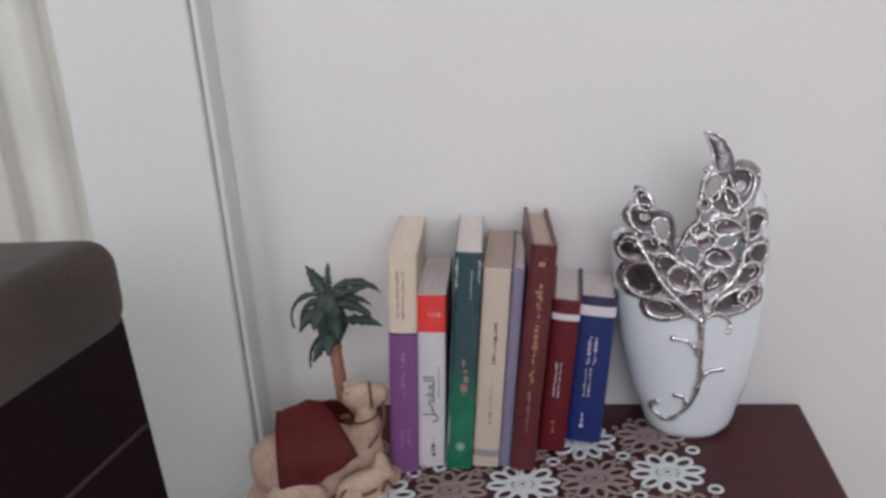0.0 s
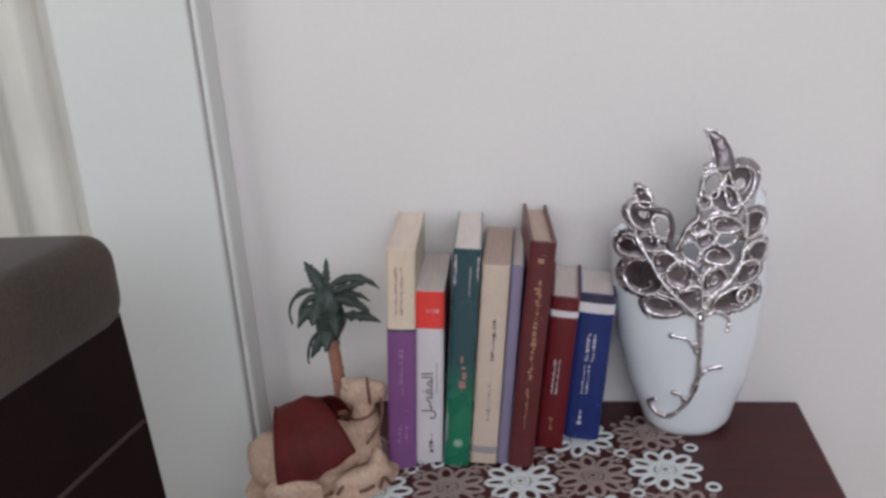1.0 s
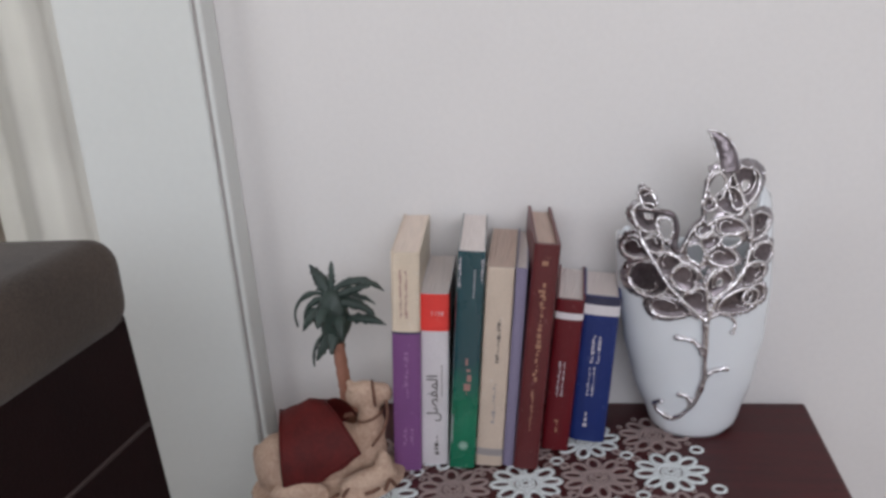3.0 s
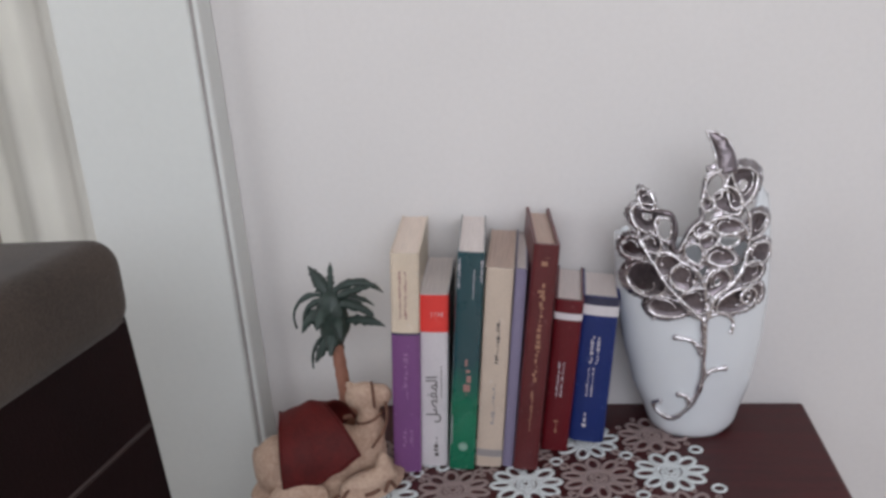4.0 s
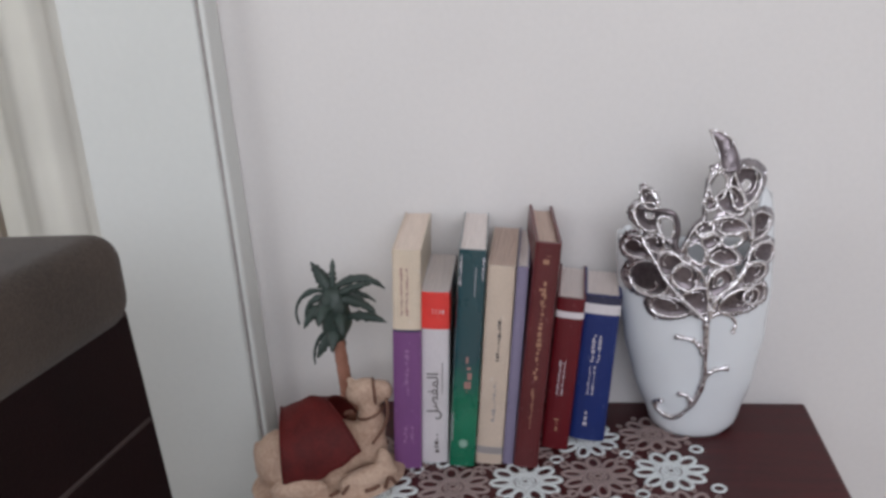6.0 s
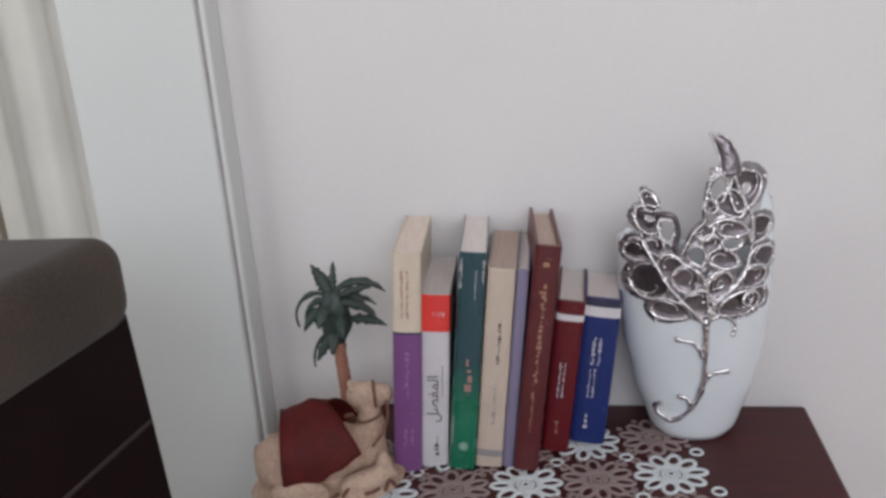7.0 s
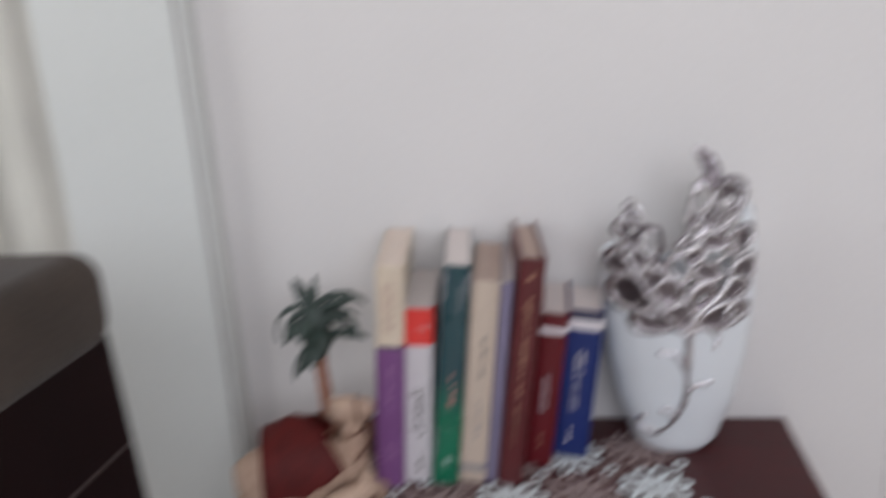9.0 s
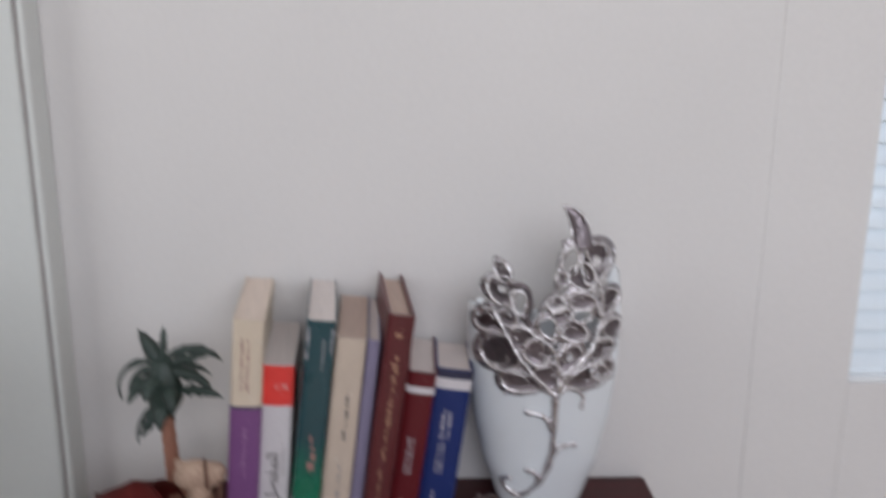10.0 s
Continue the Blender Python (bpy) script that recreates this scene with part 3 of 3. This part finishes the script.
twig("branch", ((0.0075, 0.243), (0.0165, 0.249), (0.0295, 0.250), (0.0435, 0.242), (0.0495, 0.227)), 0.0018, 0.0018, "", SILVER, 0.0044)
twig("hook", ((0.0120, 0.146), (0.0210, 0.150), (0.0310, 0.146), (0.0365, 0.138), (0.0345, 0.128)), 0.0022, 0.0020)


GROW, TAPER = 1.13, 0.26


def leaf(x, z, long, short, ang, kind, seed):
    """A cast teardrop leaf whose point lies toward ang: a beaded rim, three beads added as sparkle, round a dark dish
    ('d'), a pierced dish ('h') or an opening ('o').
    """
    rng = random.Random(seed)
    x *= 0.965
    grow = 1.0 if kind == "o" else GROW
    long, short = long * grow, short * grow
    bm = bmesh.new()
    ca, sa = math.cos(radians(ang)), math.sin(radians(ang))
    n = 26
    wob = rng.uniform(0, 6.28)

    def at(t, r, lift, dx=0.0, dz=0.0):
        px = long * r * math.cos(t) * (1 + 0.05 * math.cos(3 * t + wob)) + dx * long
        pz = short * r * math.sin(t) * (1 - TAPER * math.cos(t)) * (1 + 0.06 * math.sin(2 * t + wob)) + dz * short
        return on_vase(x + px * ca - pz * sa, z + px * sa + pz * ca, lift)

    turn = [2 * math.pi * k / n for k in range(n)]
    rim = [at(t, 0.97, 0.0034 + 0.0008 * math.sin(t + wob)) for t in turn]
    heavy = rng.uniform(0, 6.28)
    add_tube(bm, rim, lambda t: 0.00145 * (1 + 0.40 * math.cos(6.283 * t - heavy) + 0.16 * math.sin(t * 44 + wob)), 7, True, 0)
    if kind != 'o':
        hx, hz, hole = (-0.12, 0.10, 0.26) if kind == 'h' else (0.0, 0.0, 0.10)
        steps = ((0.95, 0.0026), (0.78, 0.0012), (0.55, 0.0004), (hole, 0.0004))
        rows = [[bm.verts.new(at(t, r, lift, hx * (1 - r), hz * (1 - r))) for t in turn] for r, lift in steps]
        for p, q in zip(rows, rows[1:]):
            for k in range(n):
                f = bm.faces.new((p[k], p[(k + 1) % n], q[(k + 1) % n], q[k]))
                f.material_index, f.smooth = 1, True
        if kind == 'd':
            bm.faces.new(rows[-1]).material_index = 1
        else:
            add_tube(bm, [v.co.copy() for v in rows[-1]], 0.0009, 6, True, 0)
        start = rng.uniform(1.8, 4.4)
        way = rng.choice((-1, 1))
        curl = [at(start + way * 2.3 * k / 10, 0.86 - 0.50 * k / 10, 0.0032 - 0.0010 * k / 10) for k in range(11)]
        add_tube(bm, curl, lambda t: 0.0011 * (1 - 0.45 * t), 6)
        bmesh.ops.create_icosphere(bm, subdivisions=2, radius=0.0016, matrix=Matrix.Translation(curl[-1]))
    # three beads added on the rim in place of glints
    for k in range(3):
        q = rim[rng.randrange(n)]
        bmesh.ops.create_icosphere(bm, subdivisions=2, radius=rng.uniform(0.0015, 0.0023), matrix=Matrix.Translation(q + Vector((0, -0.0008, 0))))
    return part("leaf", bm, [SILVER, SILVER_DARK], vase, "", True)


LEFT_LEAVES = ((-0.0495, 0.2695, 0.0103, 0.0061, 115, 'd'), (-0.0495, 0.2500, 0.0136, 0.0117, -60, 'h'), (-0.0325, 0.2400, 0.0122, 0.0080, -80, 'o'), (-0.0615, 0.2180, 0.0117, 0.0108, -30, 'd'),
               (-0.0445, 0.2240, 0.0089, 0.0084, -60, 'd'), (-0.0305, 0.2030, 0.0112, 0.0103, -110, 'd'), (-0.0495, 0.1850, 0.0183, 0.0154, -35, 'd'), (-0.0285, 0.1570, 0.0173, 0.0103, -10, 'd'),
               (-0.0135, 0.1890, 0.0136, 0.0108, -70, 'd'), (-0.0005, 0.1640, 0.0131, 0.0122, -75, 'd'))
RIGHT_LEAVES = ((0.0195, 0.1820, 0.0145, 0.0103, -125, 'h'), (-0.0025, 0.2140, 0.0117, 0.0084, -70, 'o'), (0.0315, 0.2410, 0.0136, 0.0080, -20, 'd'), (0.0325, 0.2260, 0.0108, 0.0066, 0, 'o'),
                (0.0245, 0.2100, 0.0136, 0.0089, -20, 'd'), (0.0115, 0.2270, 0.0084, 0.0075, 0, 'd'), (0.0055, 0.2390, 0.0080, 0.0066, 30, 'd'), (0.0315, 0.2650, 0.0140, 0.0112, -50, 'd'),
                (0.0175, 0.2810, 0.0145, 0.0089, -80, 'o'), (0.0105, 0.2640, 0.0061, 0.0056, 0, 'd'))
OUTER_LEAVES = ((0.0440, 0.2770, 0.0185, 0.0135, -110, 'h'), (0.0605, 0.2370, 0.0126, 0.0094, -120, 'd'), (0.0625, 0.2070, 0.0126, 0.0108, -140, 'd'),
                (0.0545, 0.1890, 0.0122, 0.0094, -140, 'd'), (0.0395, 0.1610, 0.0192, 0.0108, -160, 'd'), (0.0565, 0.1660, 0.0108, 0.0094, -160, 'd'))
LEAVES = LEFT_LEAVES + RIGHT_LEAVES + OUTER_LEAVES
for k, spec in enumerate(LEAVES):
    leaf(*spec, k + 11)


# dull silver web between the leaves, open where the leaves are pierced
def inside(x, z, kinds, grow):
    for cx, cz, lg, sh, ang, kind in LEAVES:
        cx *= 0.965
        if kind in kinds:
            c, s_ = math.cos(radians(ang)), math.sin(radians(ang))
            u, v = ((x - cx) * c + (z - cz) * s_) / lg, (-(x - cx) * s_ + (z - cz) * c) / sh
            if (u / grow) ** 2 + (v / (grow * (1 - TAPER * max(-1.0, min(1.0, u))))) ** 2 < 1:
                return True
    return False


RIM = ((-0.0565, 0.259), (-0.0375, 0.257), (-0.0235, 0.253), (-0.0205, 0.236), (-0.0235, 0.222), (-0.0175, 0.216), (-0.0115, 0.228), (-0.0045, 0.241), (0.0040, 0.249), (0.0050, 0.264), (0.0085, 0.285), (0.0165, 0.294), (0.0285, 0.298))
GAP = ((-0.0375, 0.2570), (-0.0235, 0.2500), (-0.0205, 0.2200), (-0.0175, 0.2150), (-0.0115, 0.2270), (-0.0045, 0.2400), (0.0045, 0.2500), (0.0085, 0.2850))
bm = bmesh.new()
STEP = 0.0016
cells = {}
for i in range(-50, 51):
    for k in range(70, 215):
        x, z = i * STEP, k * STEP
        gap = -0.0375 < x < 0.0085 and z > interp(GAP, x)
        if inside(x, z, 'dho', 1.50) and not inside(x, z, 'dh', 0.98) and not inside(x, z, 'o', 0.90) and not gap:
            for di, dk in ((0, 0), (1, 0), (1, 1), (0, 1)):
                key = (i + di, k + dk)
                if key not in cells:
                    X, Z = (key[0] - 0.5) * STEP, (key[1] - 0.5) * STEP
                    cells[key] = bm.verts.new(on_vase(X, Z, 0.0024 + 0.0022 * noise.noise(Vector((X * 190, 0, Z * 190)))))
            bm.faces.new([cells[(i + di, k + dk)] for di, dk in ((0, 0), (1, 0), (1, 1), (0, 1))]).smooth = True
bmesh.ops.smooth_vert(bm, verts=bm.verts, factor=0.5, use_axis_x=True, use_axis_y=True, use_axis_z=True)
# bright silver beads added over the web to imitate specular sparkle
sparkle_rng = random.Random(8)
flat_faces = len(bm.faces)
for at_ in sparkle_rng.sample([v.co.copy() for v in bm.verts], 90):
    bmesh.ops.create_icosphere(bm, subdivisions=2, radius=sparkle_rng.uniform(0.0011, 0.0022), matrix=Matrix.Translation(at_ + Vector((0, -0.0008, 0))))
for k, f in enumerate(bm.faces):
    f.material_index = int(k >= flat_faces)
web = part("web", bm, [SILVER_GREY, SILVER], vase, "dull grey silver web between the leaves, with sparkle beads added", True)
web.modifiers.new("thickness", 'SOLIDIFY').thickness = 0.002
twig("rim", RIM, 0.0030, 0.0030, "dark silver rim of the opening", SILVER_DARK, 0.0016)
twig("rim", RIM[5:], 0.0012, 0.0012, "", SILVER, 0.0046)
# the horn-shaped tip leaf
bm = bmesh.new()
horn = spline([on_vase(x, z, 0.002) for x, z in ((0.0280, 0.293), (0.0265, 0.309), (0.0215, 0.322), (0.0105, 0.333))], 8)
add_tube(bm, horn, lambda t: 0.0092 * (1 - t ** 1.6) ** 0.8 + 0.0016, 12, False, 0, 0.45)
part("tip_leaf", bm, SILVER_DARK, vase, "dark silver leaf at the tip", True)
twig("rim", ((0.0365, 0.292), (0.0358, 0.308), (0.0300, 0.323), (0.0200, 0.332), (0.0095, 0.3345)), 0.0016, 0.0014, "", SILVER, 0.003)
twig("rim", ((0.0190, 0.293), (0.0180, 0.308), (0.0150, 0.320), (0.0095, 0.3345)), 0.0012, 0.0012, "", SILVER, 0.004)


# ---- palm souvenir ----
palm = thing("toy_palm", (0.071, -0.116, T), 0, "small plastic palm tree with green leaves", "ornament")
bm = bmesh.new()
trunk = spline([Vector(p) for p in ((0.0, 0.0, 0.0), (-0.001, 0, 0.05), (-0.003, 0, 0.09), (-0.006, 0, 0.155))], 10)
add_tube(bm, trunk, lambda t: (0.0085 - 0.002 * t + 0.010 * math.exp(-((t - 0.34) / 0.08) ** 2)) * (1 + 0.07 * math.sin(t * 75)), 12)
part("trunk", bm, TRUNK, palm, "brown ringed trunk", True)


def frond(az, rise, length, width, droop, zb, seed):
    """An arched plastic leaf with a raised midrib and a ragged, pointed edge."""
    rng = random.Random(seed)
    bm = bmesh.new()
    n = 16
    rows = []
    d = Vector((math.cos(az), math.sin(az), 0))
    flat = Vector((-math.sin(az), math.cos(az), 0))
    pos, ang = Vector((-0.005, 0, zb - 0.005)), rise
    for k in range(n + 1):
        t = k / n
        w = width * (math.sin(math.pi * min(1, 0.12 + 0.88 * t)) ** 0.7) * (1 - 0.25 * t) + 0.0006
        j = rng.uniform(0.6, 1.2)
        flat_up = Vector((0, 0, 1)) * math.cos(ang) - d * math.sin(ang)
        tip_over = 0.8 * flat.y
        s = flat * math.cos(tip_over) + flat_up * math.sin(tip_over)
        up = flat_up * math.cos(tip_over) - flat * math.sin(tip_over)
        rows.append([bm.verts.new(pos + s * w * j - up * w * 0.35), bm.verts.new(pos + s * w * 0.5), bm.verts.new(pos + up * 0.0012),
                     bm.verts.new(pos - s * w * 0.5), bm.verts.new(pos - s * w * j - up * w * 0.35)])
        pos = pos + (d * math.cos(ang) + Vector((0, 0, 1)) * math.sin(ang)) * (length / n)
        ang -= droop / n
    for k in range(n):
        for i in range(4):
            bm.faces.new((rows[k][i], rows[k][i + 1], rows[k + 1][i + 1], rows[k + 1][i])).smooth = True
    ob = part("frond", bm, FROND, palm, "", True)
    ob.modifiers.new("thickness", 'SOLIDIFY').thickness = 0.0009


FRONDS = ((0.15, 0.80, 0.064, 0.0055, 1.8, 0.192), (-0.2, 0.50, 0.050, 0.0062, 0.4, 0.187), (-0.3, 0.25, 0.054, 0.0078, 1.0, 0.183), (-0.1, 0.45, 0.060, 0.0068, 1.0, 0.158),
          (3.0, 0.55, 0.076, 0.0036, 2.6, 0.186), (3.4, 0.10, 0.046, 0.0095, 1.5, 0.176), (3.6, -0.70, 0.042, 0.0080, 0.5, 0.152), (3.2, -0.30, 0.058, 0.0036, 1.5, 0.152),
          (2.7, 1.00, 0.044, 0.0090, 0.2, 0.186), (1.3, 1.45, 0.034, 0.0045, 0.2, 0.192), (4.4, 0.40, 0.040, 0.0090, 1.8, 0.178), (5.2, 0.20, 0.042, 0.0090, 1.8, 0.170),
          (4.7, -0.60, 0.038, 0.0090, 0.6, 0.160), (1.5, 0.50, 0.050, 0.0080, 1.5, 0.176), (3.05, 0.30, 0.056, 0.0050, 2.2, 0.184), (0.3, 0.60, 0.050, 0.0045, 1.6, 0.180))
for k, spec in enumerate(FRONDS):
    frond(*spec, k)
for k in range(6):
    frond(2 * math.pi * k / 6 + 0.1, -1.38, 0.036, 0.0080, 0.1, 0.152, 40 + k)
bm = bmesh.new()
bmesh.ops.create_icosphere(bm, subdivisions=3, radius=1.0, matrix=Matrix.Translation((-0.005, 0, 0.159)) @ Matrix.Diagonal((0.0165, 0.0145, 0.032, 1)))
for v in bm.verts:
    v.co += Vector((noise.noise(v.co * 160), noise.noise(v.co * 160 + Vector((9, 0, 0))), 0)) * 0.004
part("leaf_sheath", bm, FROND, palm, "dense green heart of the crown", True)


# ---- camel figurine: one moulded piece ----
def blob_mesh(blobs, voxel):
    bm = bmesh.new()
    for c, r, rz in blobs:
        bmesh.ops.create_icosphere(bm, subdivisions=3, radius=1.0, matrix=pose(*c, 0, 0, rz) @ Matrix.Diagonal((*r, 1)))
    me = mesh_of(bm, "blobs", CLAY, True)
    tmp = new("blobs", me)
    md = tmp.modifiers.new("skin", 'REMESH')
    md.mode, md.voxel_size = 'VOXEL', voxel
    sm = tmp.modifiers.new("soft", 'SMOOTH')
    sm.iterations = 6
    deps = bpy.context.evaluated_depsgraph_get()
    done = bpy.data.meshes.new_from_object(tmp.evaluated_get(deps))
    bpy.data.objects.remove(tmp)
    return done


me = blob_mesh((((0.006, -0.008, 0.007), (0.088, 0.060, 0.010), 0), ((0.0, 0.0, 0.036), (0.062, 0.036, 0.034), 0), ((-0.012, 0.0, 0.062), (0.026, 0.019, 0.022), 0),
                ((-0.045, 0.0, 0.032), (0.029, 0.035, 0.032), 0), ((0.054, 0.0, 0.034), (0.022, 0.025, 0.025), 0), ((0.060, 0.006, 0.056), (0.017, 0.017, 0.024), 0),
                ((0.060, 0.010, 0.076), (0.0125, 0.013, 0.020), 0), ((0.056, 0.012, 0.092), (0.021, 0.014, 0.0155), 0), ((0.073, 0.010, 0.091), (0.016, 0.012, 0.0130), 0),
                ((0.042, 0.003, 0.104), (0.005, 0.004, 0.004), 0), ((0.042, 0.020, 0.104), (0.005, 0.004, 0.004), 0), ((0.050, -0.042, 0.020), (0.034, 0.012, 0.013), 14),
                ((0.068, -0.034, 0.026), (0.010, 0.010, 0.022), 0), ((-0.026, -0.046, 0.020), (0.032, 0.013, 0.014), -8), ((-0.07, 0.012, 0.03), (0.006, 0.005, 0.022), 0)), 0.0022)
bm = bmesh.new()
bm.from_mesh(me)
for f in bm.faces:
    f.material_index, f.smooth = 0, True
# the saddle cloth: a sheet draped over the hump, thick edge
NS = 16
grid = []
for i in range(NS + 1):
    u = -1 + 2 * i / NS
    row = []
    for j in range(NS + 1):
        v = -1 + 2 * j / NS
        a = radians(86 - 17 * max(0.0, u)) * v
        x = -0.037 - 0.003 * abs(v) + (0.5 + 0.5 * u) * (0.050 + 0.034 * abs(v))
        y = 0.049 * math.sin(a)
        z = 0.026 + 0.064 * math.cos(a) ** 0.85 + 0.012 * (1 - abs(u - 0.3)) * (1 - abs(v)) ** 2
        row.append(bm.verts.new((x, y, z + 0.0015 * math.sin(9 * u) * abs(v))))
    grid.append(row)
for i in range(NS):
    for j in range(NS):
        f = bm.faces.new((grid[i][j], grid[i + 1][j], grid[i + 1][j + 1], grid[i][j + 1]))
        f.material_index, f.smooth = 1, True
rim_line = [grid[0][j].co.copy() for j in range(NS + 1)] + [grid[i][NS].co.copy() for i in range(1, NS + 1)] + [grid[NS][j].co.copy() for j in range(NS - 1, -1, -1)] + [grid[i][0].co.copy() for i in range(NS - 1, 0, -1)]
add_tube(bm, rim_line, 0.0018, 6, True, 1)
# bridle, necklace and brown base markings
add_tube(bm, [Vector((0.067, 0.011 + 0.0138 * math.cos(a), 0.091 + 0.0140 * math.sin(a))) for a in [2 * math.pi * k / 16 for k in range(16)]], 0.0018, 6, True, 2)
add_tube(bm, [Vector((0.060 + 0.0150 * math.cos(a), 0.008 + 0.0155 * math.sin(a), 0.070 + 0.004 * math.cos(a))) for a in [2 * math.pi * k / 18 for k in range(18)]], 0.0018, 6, True, 2)
add_tube(bm, spline([Vector(p) for p in ((0.080, -0.003, 0.088), (0.079, -0.008, 0.074), (0.073, -0.014, 0.060), (0.058, -0.024, 0.048))], 6), 0.0017, 6, False, 2)
for x0, ln, bend in ((0.020, 0.018, 0.004), (0.044, 0.016, -0.004), (0.066, 0.012, 0.005), (0.006, 0.010, -0.003)):
    add_tube(bm, spline([Vector((x0, -0.0555, 0.013)), Vector((x0 + ln / 2, -0.0545 + bend * 0.3, 0.018 + bend)), Vector((x0 + ln, -0.050, 0.014))], 5), 0.0022, 6, False, 2)
me2 = mesh_of(bm, "camel_figurine", [CLAY, CLAY_RED, CLAY_BROWN], True)
camel = new("camel_figurine", me2)
for f in camel.data.polygons:
    f.use_smooth = True
camel.matrix_basis = pose(0.055, -0.183, T, 0, 0, 18) @ Matrix.Diagonal((0.92, 0.95, 0.97, 1))
tagged(camel, "painted clay figurine of a resting camel with maroon saddle", "figurine")


# ---- armchair ----
chair = thing("armchair", (0.003, -0.392, 0.0), -4, "brown velour armchair with a rounded padded arm", "armchair")
AL, AW, AZ = 0.42, 0.30, 0.938
pad = box((-AW, -AL, 0.866), (0.011, 0.0, AZ), 0.024, 7)
for v in pad.verts:
    v.co.z += 0.004 * math.sin(v.co.y * 21) + 0.003 * math.sin(v.co.x * 34 + 1)
part("arm_pad", pad, SOFA, chair, "grey-brown padded arm top", True)
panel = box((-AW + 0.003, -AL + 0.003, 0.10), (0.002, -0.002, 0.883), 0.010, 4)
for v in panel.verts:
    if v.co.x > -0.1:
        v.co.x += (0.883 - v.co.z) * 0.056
part("arm_panel", panel, SOFA_DARK, chair, "dark brown side panel with shade in its colour", True)
# upper tube stands for a fold in the cloth, lower for a brown line
for z, x, r in ((0.877, 0.0015, 0.0032), (0.792, 0.0062, 0.0022)):
    bm = bmesh.new()
    add_tube(bm, spline([Vector((x, -AL + 0.02, z)), Vector((x, -0.2, z - 0.001)), Vector((x, -0.012, z))], 6), r, 8)
    part("seam_line", bm, SEAM, chair, "", True)
for x, y in ((-AW + 0.04, -AL + 0.04), (-0.04, -AL + 0.04), (-AW + 0.04, -0.04), (-0.04, -0.04)):
    part("foot", box((x - 0.02, y - 0.02, 0.0), (x + 0.02, y + 0.02, 0.105), 0.004), WOOD, chair)
